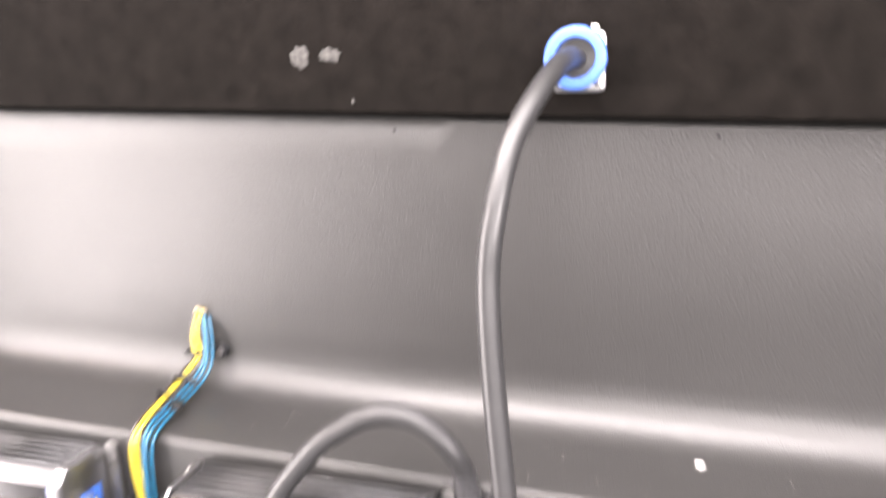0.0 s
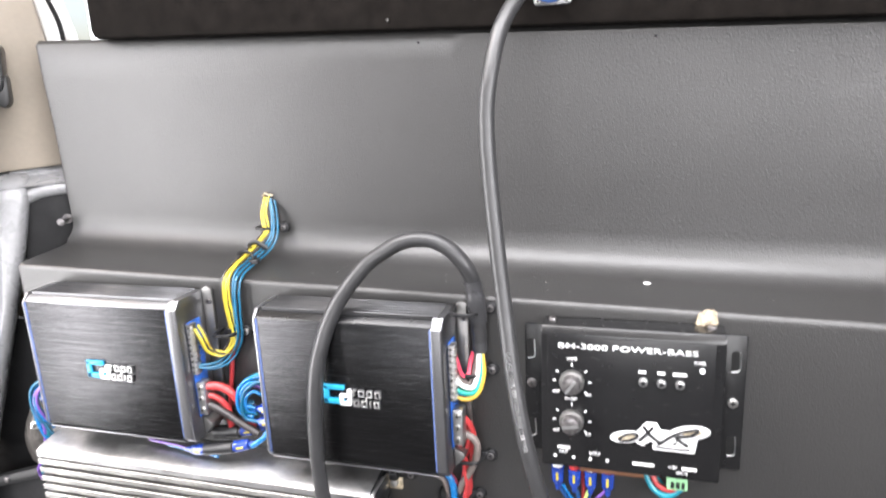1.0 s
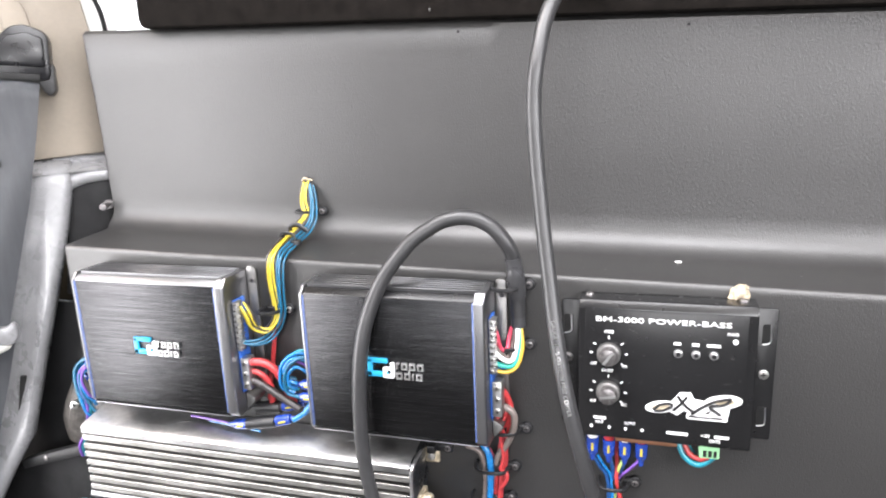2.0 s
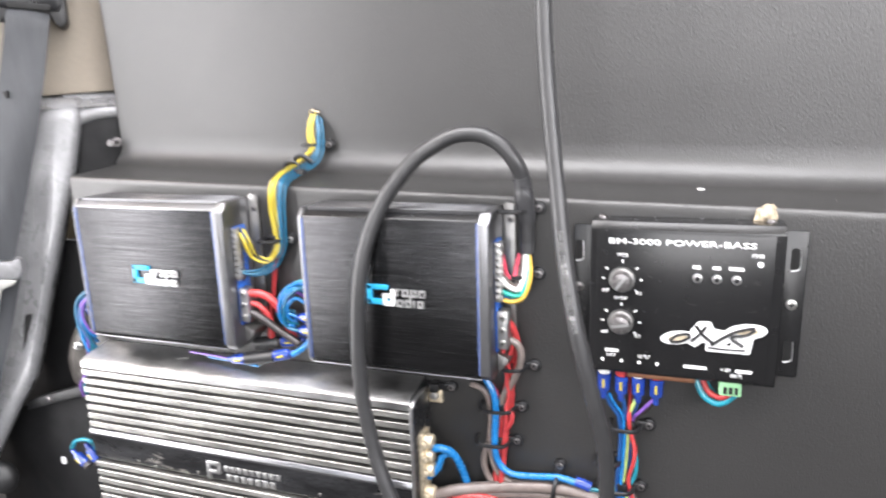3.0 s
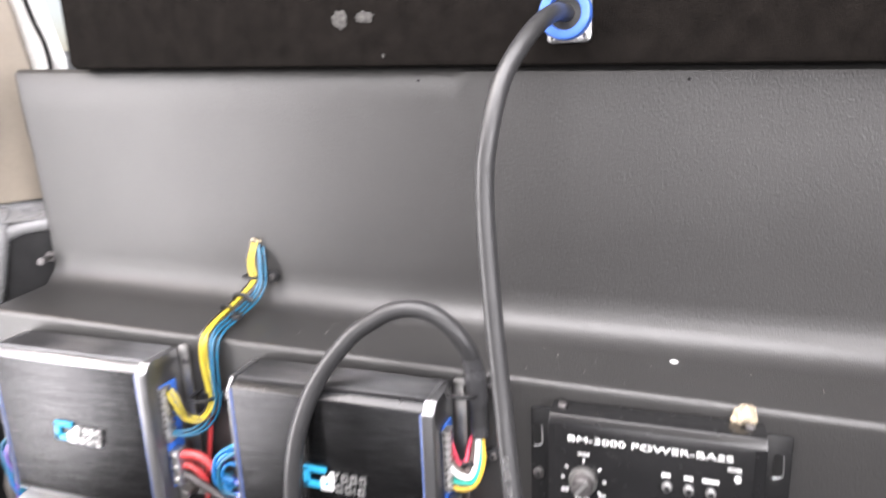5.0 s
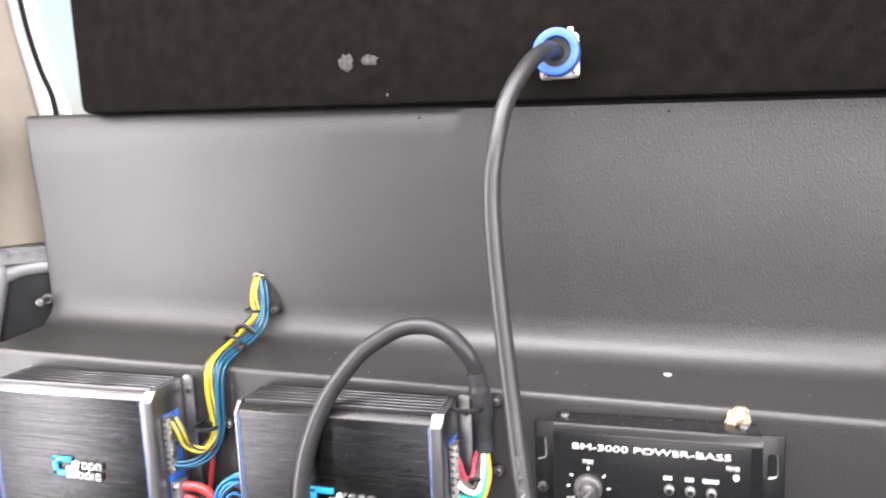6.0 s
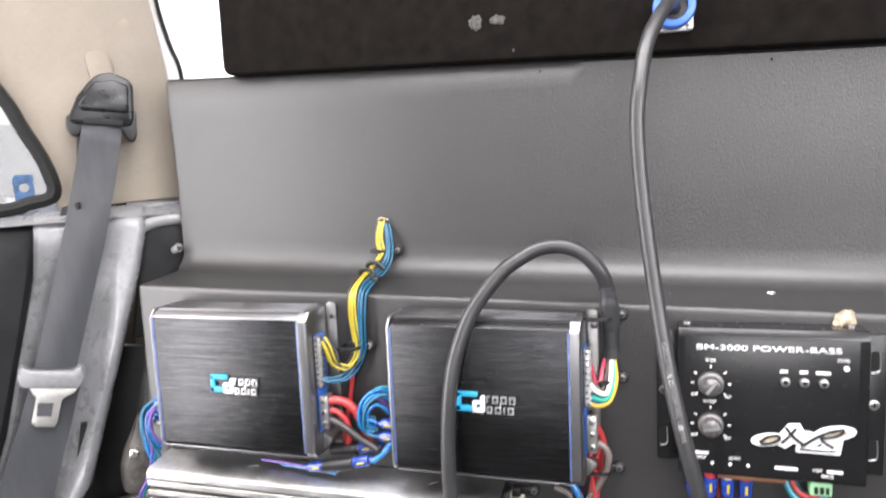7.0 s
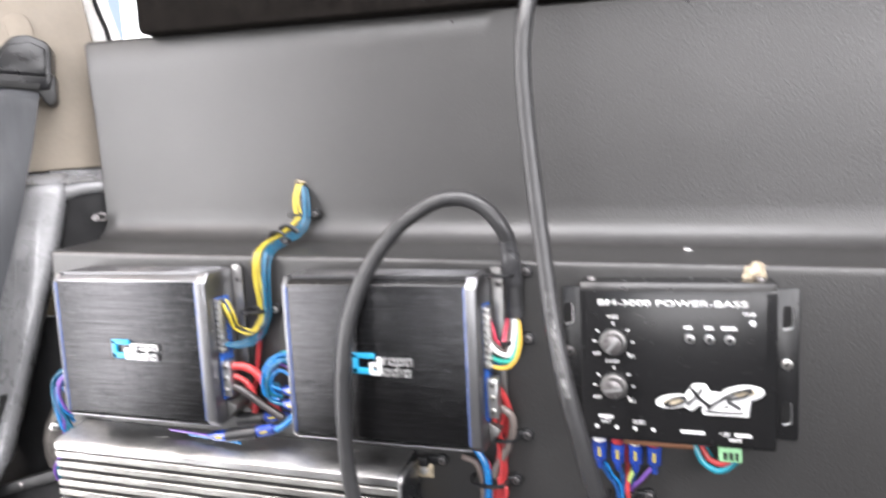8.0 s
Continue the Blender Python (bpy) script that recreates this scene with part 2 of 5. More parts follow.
def plate(outline, y0, y1, bevel=0.0, bm=None, axis="y", segments=2):
    """A flat outline given in two axes, made thick along the third."""
    tmp = bmesh.new()

    def at(a, b, c):
        return {"y": (a, c, b), "x": (c, a, b), "z": (a, b, c)}[axis]

    one = [tmp.verts.new(Vector(at(a, b, y0)) * U) for a, b in outline]
    two = [tmp.verts.new(Vector(at(a, b, y1)) * U) for a, b in outline]
    tmp.faces.new(one)
    tmp.faces.new(two[::-1])
    n = len(outline)
    for i in range(n):
        tmp.faces.new((one[i], two[i], two[(i + 1) % n], one[(i + 1) % n]))
    bmesh.ops.recalc_face_normals(tmp, faces=tmp.faces)
    if bevel:
        bevelled(tmp, bevel, segments)
    return joined(bm, tmp)


def rounded(x0, x1, z0, z1, r, n=5):
    out = []
    for cx, cz, a in ((x1 - r, z1 - r, 0), (x0 + r, z1 - r, 90), (x0 + r, z0 + r, 180), (x1 - r, z0 + r, 270)):
        for k in range(n + 1):
            t = radians(a + 90 * k / n)
            out.append((cx + r * math.cos(t), cz + r * math.sin(t)))
    return out


def disc(centre, radius, depth, axis=(0, -1, 0), sides=24, bevel=0.0, top=1.0, bm=None):
    """A short round piece that grows from centre along axis."""
    tmp = bmesh.new()
    bmesh.ops.create_cone(tmp, cap_ends=True, segments=sides, radius1=radius * U, radius2=radius * top * U, depth=depth * U)
    bmesh.ops.translate(tmp, verts=tmp.verts, vec=(0, 0, depth * U / 2))
    if bevel:
        rim = [e for e in tmp.edges if abs(e.verts[0].co.z - e.verts[1].co.z) < 1e-7 and e.verts[0].co.z > depth * U / 2]
        bevelled(tmp, bevel, 2, rim)
    turn = Vector((0, 0, 1)).rotation_difference(Vector(axis)).to_matrix().to_4x4()
    bmesh.ops.transform(tmp, matrix=Matrix.Translation(Vector(centre) * U) @ turn, verts=tmp.verts)
    return joined(bm, tmp)


def smooth_path(points, steps=6):
    """A rounded run through the given bends."""
    p = [Vector(q) for q in points]
    p = [2 * p[0] - p[1]] + p + [2 * p[-1] - p[-2]]
    out = []
    for i in range(1, len(p) - 2):
        a, b, c, d = p[i - 1 : i + 3]
        for k in range(steps):
            t = k / steps
            out.append(0.5 * (2 * b + (c - a) * t + (2 * a - 5 * b + 4 * c - d) * t * t + (3 * b - a - 3 * c + d) * t ** 3))
    out.append(p[-2])
    return out


def tube(points, radius, sides=10, steps=6, bm=None, shift=(0, 0, 0), flat=1.0):
    path = [q + Vector(shift) for q in smooth_path(points, steps)]
    tmp = bm if bm is not None else bmesh.new()
    rings, side = [], None
    for i, q in enumerate(path):
        way = (path[min(i + 1, len(path) - 1)] - path[max(i - 1, 0)]).normalized()
        if side is None:
            side = way.cross(Vector((0, -1, 0.01))).normalized()
        side = (side - way * side.dot(way)).normalized()
        over = way.cross(side)
        r = radius[i * (len(radius) - 1) // max(len(path) - 1, 1)] if isinstance(radius, (list, tuple)) else radius
        rings.append([tmp.verts.new((q + r * (math.cos(a) * side + flat * math.sin(a) * over)) * U) for a in (2 * math.pi * k / sides for k in range(sides))])
    for a, b in zip(rings, rings[1:]):
        for k in range(sides):
            tmp.faces.new((a[k], a[(k + 1) % sides], b[(k + 1) % sides], b[k]))
    tmp.faces.new(rings[0][::-1])
    tmp.faces.new(rings[-1])
    return tmp


def screw(at, radius, parent, mat=SCREW, axis=(0, -1, 0), name="screw", label=""):
    """A countersunk cross-head screw."""
    x, y, z = at
    bm = disc(at, radius, radius * 0.45, axis, 16, radius * 0.2)
    ob = part(name, bm, mat, parent, label)
    if tuple(axis) == (0, -1, 0):
        d, t = radius * 0.55, radius * 0.14
        cross = block(x - d, x + d, y - radius * 0.47, y - radius * 0.4, z - t, z + t)
        block(x - t, x + t, y - radius * 0.475, y - radius * 0.41, z - d, z + d, bm=cross)
        part("drive", cross, BLACK_PLASTIC, ob, smooth=0)
    return ob


def lettering(text, x, y, z, height, width=None, slant=0.0, thick=0.004, bold=0.012):
    """Raised print facing -y, its lower left corner at x, z."""
    cu = bpy.data.curves.new("print", "FONT")
    cu.body, cu.size, cu.shear, cu.extrude, cu.resolution_u, cu.offset = text, 1.0, slant, 0.0, 3, bold
    tmp_ob = new("print_source", cu)
    dg = bpy.context.evaluated_depsgraph_get()
    me = bpy.data.meshes.new_from_object(tmp_ob.evaluated_get(dg))
    bpy.data.objects.remove(tmp_ob)
    bm = bmesh.new()
    bm.from_mesh(me)
    bpy.data.meshes.remove(me)
    lo = [min(v.co[i] for v in bm.verts) for i in (0, 1)]
    hi = [max(v.co[i] for v in bm.verts) for i in (0, 1)]
    sz = height / (hi[1] - lo[1])
    sx = width / (hi[0] - lo[0]) if width else sz
    ext = bmesh.ops.extrude_face_region(bm, geom=bm.faces[:])
    for v in ext["geom"]:
        if isinstance(v, bmesh.types.BMVert):
            v.co.z = 1.0
    for v in bm.verts:
        v.co = Vector((x + (v.co.x - lo[0]) * sx, y - v.co.z * thick, z + (v.co.y - lo[1]) * sz)) * U
    return bm


# ---- the setting ----
def front_z(x):
    return 5.41 - 0.023 * (x + 5.87)


def top_z(x):
    return 7.86 - 0.0365 * (x + 5.85)


def panel_profile(x):
    """The covered board from its foot over the ledge to its top: pairs of y and z."""
    f, t = front_z(x), top_z(x)
    b = f + 0.085
    out = [(0.0, 0.62), (0.0, 2.0), (0.0, 3.2), (0.0, 4.3), (0.0, f - 0.08)]
    out += [(0.05 - 0.05 * math.cos(a), f - 0.05 + 0.05 * math.sin(a)) for a in (0.0, 0.4, 0.8, 1.2, 1.571)]
    out += [(0.25, f + 0.018), (0.45, f + 0.033)]
    out += [(0.62 + 0.30 * math.sin(a), b + 0.26 - 0.30 * math.cos(a)) for a in (0.0, 0.3, 0.6, 0.9, 1.2, 1.45)]
    out += [(0.92, b + 0.35), (0.905, 6.1), (0.88, 6.5), (0.855, 7.0), (0.82, 7.4), (0.80, t - 0.05)]
    out += [(0.85, t), (0.95, t), (0.97, t - 0.05), (1.09, b + 0.3), (1.09, f - 0.12), (0.18, f - 0.2), (0.18, 0.62)]
    return out


def covered_board():
    bm, rings = bmesh.new(), []
    xs = [-5.87, -5.855, -5.83] + [-5.8 + 12.3 * i / 60 for i in range(61)] + [6.53, 6.55]
    for i, x in enumerate(xs):
        pr = panel_profile(x)
        if i == 0 or i == len(xs) - 1:
            pr = [(y + 0.015 if y < 0.9 else y, z) for y, z in pr]
        ring = []
        for k, (y, z) in enumerate(pr):
            lean = 0.05 * max(0.0, min(1.0, (z - 5.5) / 2.3)) if i < 3 else 0.0
            ring.append(bm.verts.new(Vector((x + lean - (0.05 if z > 5.5 and i < 3 else 0.0), y + 0.006 * noise.noise((x * 0.9, z * 0.9, 3)), z)) * U))
        rings.append(ring)
    for a, b in zip(rings, rings[1:]):
        for k in range(len(a)):
            bm.faces.new((a[k], b[k], b[(k + 1) % len(a)], a[(k + 1) % len(a)]))
    bm.faces.new(rings[0])
    bm.faces.new(rings[-1][::-1])
    return bm


solo("wall_panel", covered_board(), VINYL, "board panel covered in black grained leatherette with a ledge", "panel", "structure", smooth=50)

# the cabin shell round it
solo("floor", block(-9.5, 9.5, -21, 12, 0.3, 0.6), FLOOR, "dark carpeted car floor", "floor", "structure")
# unseen roof; the gap in it is added to let overhead light in
bm = block(-9.5, 9.5, -21, -7.4, 12.6, 12.9)
block(-9.5, 9.5, -1.0, 4.5, 12.6, 12.9, bm=bm)
block(-9.5, -5.7, -7.4, -1.0, 12.6, 12.9, bm=bm)
block(5.7, 9.5, -7.4, -1.0, 12.6, 12.9, bm=bm)
solo("backdrop", block(-60, 60, 60, 61, 2, 70), BACKDROP, "plain bright overcast sky behind the rear window", "sky", "structure")
solo("backdrop", block(-45, -44, -30, 90, 0, 11.0), GREY_WALL, "plain grey wall far outside the side window", "wall", "structure")
solo("ceiling", bm, HEADLINER, "light grey fabric car headliner", "ceiling", "structure")
bm = block(-9.3, -8.9, -21, -10.3, 0.6, 12.6)
block(-9.3, -8.9, -10.3, -2.2, 12.1, 12.6, bm=bm)
solo("wall_left", bm, DARK_TRIM, "dark car side with an open door way", "wall", "structure")
bm = block(8.9, 9.3, -21, 12, 0.6, 6.4)
block(8.9, 9.3, -21, 12, 11.4, 12.6, bm=bm)
block(8.9, 9.3, -21, -15, 6.4, 11.4, bm=bm)
block(8.9, 9.3, -3.5, 12, 6.4, 11.4, bm=bm)
solo("wall_right", bm, DARK_TRIM, "dark car side trim with a window", "wall", "structure")
# unseen front wall, kept low so that light reaches the board
bm = block(-9.3, 9.3, -21, -20.6, 0.6, 4.5)
block(-9.3, 9.3, -21, -20.6, 12.0, 12.6, bm=bm)
solo("wall_front", bm, DARK_TRIM, "unseen plain dark wall below the windscreen", "wall", "structure")
bm = block(-9.3, 9.3, 11.6, 12, 0.6, 7.2)
solo("wall_tail", bm, DARK_TRIM, "dark inside of the tailgate", "wall", "structure")
solo("wall_wheelarch", plate([(-7.9, 0.6), (-5.6, 0.6), (-5.6, 5.1), (-7.0, 5.1)], 1.25, 1.45), BARE_METAL, "bare dark metal inside the wheel arch", "wall", "structure")

# side trim lies in a slanting upright plane: u runs along it towards the viewer, n stands out of it
UDIR, NDIR = Vector((-0.746, -0.666, 0)), Vector((0.666, -0.746, 0))


def side(u, z, n=0.0):
    return Vector((-5.93, 0.92, 0)) + UDIR * u + NDIR * n + Vector((0, 0, z))


def step(z, table):
    for (z0, a), (z1, b) in zip(table, table[1:]):
        if z <= z1:
            return a + (b - a) * max(0.0, (z - z0) / (z1 - z0))
    return table[-1][1]


EDGE = [(0.6, 2.6), (2.3, 1.68), (2.8, 1.36), (3.8, 1.06), (5.3, 0.60), (6.05, 0.42)]
CREASE = [(0.6, 3.0), (2.8, 1.62), (3.5, 1.28), (4.95, 0.92), (5.8, 0.82), (6.05, 0.80)]
SEAM = [(0.6, 3.3), (3.58, 2.2), (5.47, 1.72), (6.02, 1.66)]


def side_trim():
    """Quarter trim with a rounded shoulder, a raised lip and a sunk channel behind the belt."""
    bm, rows = bmesh.new(), []
    zs = [0.6, 1.4, 2.0, 2.4, 2.8, 3.2, 3.6, 4.0, 4.4, 4.8, 5.2, 5.5, 5.75, 5.92, 6.05]
    prof = [(z, 0.0, 0.0) for z in zs] + [(6.14, -0.04, 0.02), (6.21, -0.12, 0.05), (6.26, -0.24, 0.06), (6.31, -0.45, 0.06), (6.34, -0.9, 0.06)]
    for z, back, _ in prof:
        zz = min(z, 6.05)
        e, c, s = step(zz, EDGE), step(zz, CREASE), step(zz, SEAM)
        deep = 0.30 * max(0.0, min(1.0, (5.9 - z) / 0.9))
        us = [(e + 0.02, -0.75), (e - 0.02, -0.3), (e - 0.02, -0.10), (e + 0.0, -0.02), (e + 0.04, 0.02), (e + 0.1, 0.03)]
        us += [(e + (c - e) * 0.6, 0.02), (c - 0.06, -0.01), (c + 0.04, -0.07 - deep * 0.4), (c + 0.18, -0.08 - deep), (c + 0.36, -0.08 - deep)]
        us += [(s - 0.16, -0.08 - deep * 0.7), (s - 0.05, -0.05 - deep * 0.3), (s, -0.09 - deep * 0.3)]
        lean = 0.10 * min(1.5, max(0.0, 6.05 - z)) - 0.09 * max(0.0, 4.4 - z)
        rows.append([bm.verts.new(side(u, z, n + back + (lean if k > 1 else 0.0)) * U) for k, (u, n) in enumerate(us)])
    for a, b in zip(rows, rows[1:]):
        for k in range(len(a) - 1):
            bm.faces.new((a[k], a[k + 1], b[k + 1], b[k]))
    return bm


trim = thing("trim", "grey moulded plastic quarter trim with a rounded shoulder", "trim", (-6.6, 0.3, 0.6), kind="structure")
part("quarter_panel", side_trim(), TRIM, trim)
bm, rows = bmesh.new(), []
for z, back in ((0.6, 0), (2.0, 0), (3.5, 0), (4.8, 0.02), (5.6, 0.03), (5.85, 0.0), (5.98, -0.06), (6.08, -0.16), (6.14, -0.32), (6.18, -0.6)):
    s = step(min(z, 6.02), SEAM)
    rows.append([bm.verts.new(side(s + u, z, n + back) * U) for u, n in ((0.0, -0.25), (0.01, 0.0), (0.05, 0.05), (0.3, 0.1), (1.0, 0.14), (3.4, 0.2))])
for a, b in zip(rows, rows[1:]):
    for k in range(len(a) - 1):
        bm.faces.new((a[k], a[k + 1], b[k + 1], b[k]))
part("door_side_panel", bm, MATT_TRIM, trim, "dark padded side panel")
bm = bmesh.new()
vs = [bm.verts.new(side(u, z, n) * U) for u, z, n in ((-0.6, 6.33, -0.5), (5.0, 6.2, -0.5), (5.0, 6.5, -1.4), (-1.0, 6.45, -1.4))]
bm.faces.new(vs)
vs = [bm.verts.new(side(u, z, n) * U) for u, z, n in ((-0.12, 6.19, -0.05), (5.0, 6.1, -0.02), (5.0, 6.22, -0.52), (-0.6, 6.33, -0.52))]
bm.faces.new(vs)
part("shelf", bm, TRIM, trim)
# the inner return beside the board, with its vent slats
bm = bmesh.new()
ret = [(0.42, 6.08), (0.36, 6.14), (-0.05, 6.18), (-0.14, 6.12), (-0.14, 4.6), (0.7, 4.6), (0.56, 5.4)]
one, two = ([bm.verts.new(side(u, z, n) * U) for u, z in ret] for n in (-0.5, -0.10))
bm.faces.new(one)
bm.faces.new(two[::-1])
for i in range(len(ret)):
    bm.faces.new((one[i], two[i], two[(i + 1) % len(ret)], one[(i + 1) % len(ret)]))
bmesh.ops.recalc_face_normals(bm, faces=bm.faces)
part("inner_return", bevelled(bm, 0.04), MATT_TRIM, trim)
part("shoulder_roll", tube([side(0.50, 6.02, -0.12), side(0.32, 6.09, -0.13), side(0.1, 6.12, -0.13), side(-0.16, 6.12, -0.14)], 0.09, 12, 4), TRIM, trim)
part("arch_liner", plate([(-8.8, 0.62), (-5.6, 0.62), (-5.6, 4.5), (-8.8, 4.5)], 0.55, 0.65, 0.02), DARK_TRIM, trim)
for i in range(7):
    a, b = side(-0.05, 6.235 + 0.024 * i, -0.36 - 0.045 * i), side(0.62, 6.255 + 0.024 * i, -0.36 - 0.045 * i)
    part("vent_slat", tube([a, (a + b) / 2, b], 0.014, 6, 1), TRIM, trim)
part("belt_slot", plate([(-6.72, 6.32), (-7.02, 6.24), (-6.98, 6.34), (-6.72, 6.4)], 0.1, 0.13), GASKET, trim)
bm = bmesh.new()
vs = [bm.verts.new(side(u, z, -0.23) * U) for u, z in ((1.32, 3.60), (1.40, 3.58), (1.54, 2.86), (1.46, 2.84))]
bm.faces.new(vs)
solid = bmesh.ops.extrude_face_region(bm, geom=bm.faces[:])
bmesh.ops.translate(bm, verts=[v for v in solid["geom"] if isinstance(v, bmesh.types.BMVert)], vec=NDIR * 0.1 * U)
part("trim_slot", bm, GASKET, trim)


def upright(outline, n0, n1, bevel=0.0):
    """A piece with its outline in the side plane (u, z)."""
    bm = bmesh.new()
    one = [bm.verts.new(side(u, z, n0) * U) for u, z in outline]
    two = [bm.verts.new(side(u, z, n1) * U) for u, z in outline]
    bm.faces.new(one)
    bm.faces.new(two[::-1])
    k = len(outline)
    for i in range(k):
        bm.faces.new((one[i], two[i], two[(i + 1) % k], one[(i + 1) % k]))
    bmesh.ops.recalc_face_normals(bm, faces=bm.faces)
    return bevelled(bm, bevel) if bevel else bm


GAP = [(2.6, 8.9), (1.89, 7.76), (1.70, 7.35), (1.52, 6.96), (1.43, 6.66), (1.43, 6.52), (1.50, 6.45), (1.73, 6.4), (2.04, 6.33), (4.0, 6.1)]
pillar_outline = [(0.36, 12.6), (0.24, 10.5), (0.11, 8.94), (0.03, 8.45), (-0.04, 7.93), (-0.06, 6.38), (1.4, 6.3), (1.43, 6.4)] + [(1.43, 6.52), (1.43, 6.66), (1.52, 6.96), (1.70, 7.35), (1.89, 7.76), (2.6, 8.9), (4.2, 10.9), (4.6, 12.6)]
pillar = thing("pillar", "beige moulded plastic pillar cover beside the rear window", "pillar", (-6.3, 0.6, 6.4), kind="structure")
part("pillar_cover", upright(pillar_outline, -0.75, -0.45, 0.03), BEIGE, pillar)
a = upright([(0.93, 8.2), (0.86, 8.27), (0.76, 8.29), (0.68, 8.26), (0.63, 8.18), (0.58, 7.85), (0.86, 7.85)], -0.46, -0.41, 0.015)
part("height_slot_cover", a, BEIGE, pillar)
part("clip_cap", disc(side(0.42, 8.62, -0.45), 0.075, 0.008, NDIR, 20, 0.004), BEIGE, pillar)
window = thing("window_1", "side window with a thick black rubber seal", "window", (-7.2, -0.3, 6.3), kind="structure")
part("seal", tube([side(u, z, -0.44) for u, z in GAP], 0.085, 8, 5), GASKET, window)
glass = upright([(1.46, 6.5), (1.9, 6.3), (4.0, 6.05), (4.2, 10.9), (2.6, 8.9), (1.72, 7.35), (1.5, 6.9)], -0.70, -0.66)
pane = part("pane", glass, GLASS, window)
pane.visible_shadow = False
bm = upright([(1.66, 6.44), (1.88, 6.39), (1.89, 6.73), (1.86, 6.76), (1.66, 6.78)], -0.66, -0.645)
part("sticker", bm, STICKER, window, "faded blue printed sticker")
bm = disc(side(1.77, 6.6, -0.645), 0.055, 0.006, NDIR, 14)
disc(side(2.03, 6.47, -0.66), 0.05, 0.008, NDIR, 12, bm=bm)
part("sticker_mark", bm, GREY_WALL, window)
# rear window seal and the body edge beside the shelf box
rear = thing("window_2", "rear window edge with a thin black seal", "window", (-6.2, 1.6, 7.9), kind="structure")
part("seal", tube([(-6.30, 1.6, 7.0), (-6.24, 1.6, 8.0), (-6.40, 1.6, 8.5), (-6.54, 1.6, 9.06), (-6.7, 1.6, 10.2)], 0.03, 8, 5), GASKET, rear)
part("body_edge", plate([(-6.9, 6.6), (-6.30, 6.6), (-6.27, 8.0), (-6.43, 8.5), (-6.57, 9.06), (-6.75, 10.2), (-7.3, 10.2)], 1.62, 1.9, 0.04), BODY_PAINT, rear, "white painted body edge")
part("body_sill", block(-6.3, 8.5, 3.6, 3.9, 6.2, 7.3, 0.05), BODY_PAINT, rear)

# ---- shelf box above the board ----
box = thing("speaker_box", "black carpeted speaker box resting on the board", "speaker box", (-4.87, 0.5, 7.8))
def box_piece(y0, y1, soft):
    """A carpet-wrapped slab with rounded edges that follows the slope of the board's top."""
    bm, rings = bmesh.new(), []
    for x, d in ((-4.95, 0.09), (-4.935, 0.04), (-4.90, 0.012), (-4.86, 0.0), (-3, 0), (-1, 0), (1, 0), (3, 0), (6.2, 0), (6.26, 0.05)):
        z0 = top_z(x) - 0.006
        section = [(y0 + d, z0 + d + soft), (y0 + d + soft * 0.3, z0 + d + soft * 0.3), (y0 + d + soft, z0 + d), (y1, z0 + d), (y1, 9.9 - d), (y0 + d + soft, 9.9 - d), (y0 + d + soft * 0.3, 9.9 - d - soft * 0.3), (y0 + d, 9.9 - d - soft)]
        rings.append([bm.verts.new(Vector((x, y, z)) * U) for y, z in section])
    for a, b in zip(rings, rings[1:]):
        for k in range(8):
            bm.faces.new((a[k], b[k], b[(k + 1) % 8], a[(k + 1) % 8]))
    bm.faces.new(rings[0])
    bm.faces.new(rings[-1][::-1])
    return bm


part("front_panel", box_piece(0.65, 0.80, 0.05), CARPET, box, "black carpeted front panel")
part("body", box_piece(0.82, 3.2, 0.02), CARPET, box)


def smear(cx, cz, w, h, y, seed, thick=0.02):
    """A torn flat patch with a ragged edge."""
    rnd = random.Random(seed)
    out = []
    for k in range(22):
        a = 2 * math.pi * k / 22
        r = 0.75 + 0.4 * rnd.random()
        out.append((cx + w * r * math.cos(a), cz + h * r * math.sin(a)))
    return plate(out, y - thick, y + 0.01, 0.006)


for cx, w, s in ((-1.83, 0.075, 3), (-1.60, 0.09, 8)):
    solo("glue_patch", smear(cx, 8.10, w, 0.085 if s == 3 else 0.055, 0.65, s, 0.008), GLUE, "torn grey glue residue on black carpet", "glue residue")
solo("glue_fleck", smear(-1.44, 7.78, 0.010, 0.018, 0.65, 5), GLUE, "small grey glue fleck on black carpet", "glue residue")

socket = thing("power_socket", "blue ringed cable socket on a metal plate", "socket", (0.13, 0.6, 7.98))
part("plate", plate(rounded(-0.04, 0.29, 7.80, 8.17, 0.04), 0.59, 0.65, 0.012), CHROME, socket, "bright metal plate")
for x, z in ((0.0, 7.84), (0.25, 7.84), (0.25, 8.13), (0.0, 8.13)):
    screw((x, 0.59, z), 0.025, socket, BRIGHT_SCREW)
part("latch", block(0.2, 0.25, 0.52, 0.60, 8.12, 8.205, 0.012), SATIN, socket)
bm = bmesh.new()
R = [(0.188, 0.56), (0.193, 0.44), (0.184, 0.415), (0.165, 0.405), (0.125, 0.41), (0.12, 0.45), (0.115, 0.56)]
rings = []
for k in range(40):
    a = 2 * math.pi * k / 40
    rings.append([bm.verts.new(Vector((0.115 + r * math.cos(a), y, 8.005 + r * math.sin(a))) * U) for r, y in R])
for i in range(40):
    a, b = rings[i], rings[(i + 1) % 40]
    for k in range(len(R) - 1):
        bm.faces.new((a[k], a[k + 1], b[k + 1], b[k]))
part("locking_ring", bm, BLUE_RING, socket, "blue plastic locking ring")
part("insert", disc((0.115, 0.55, 8.005), 0.13, 0.06, (0, -1, 0), 24), BLACK_PLASTIC, socket)

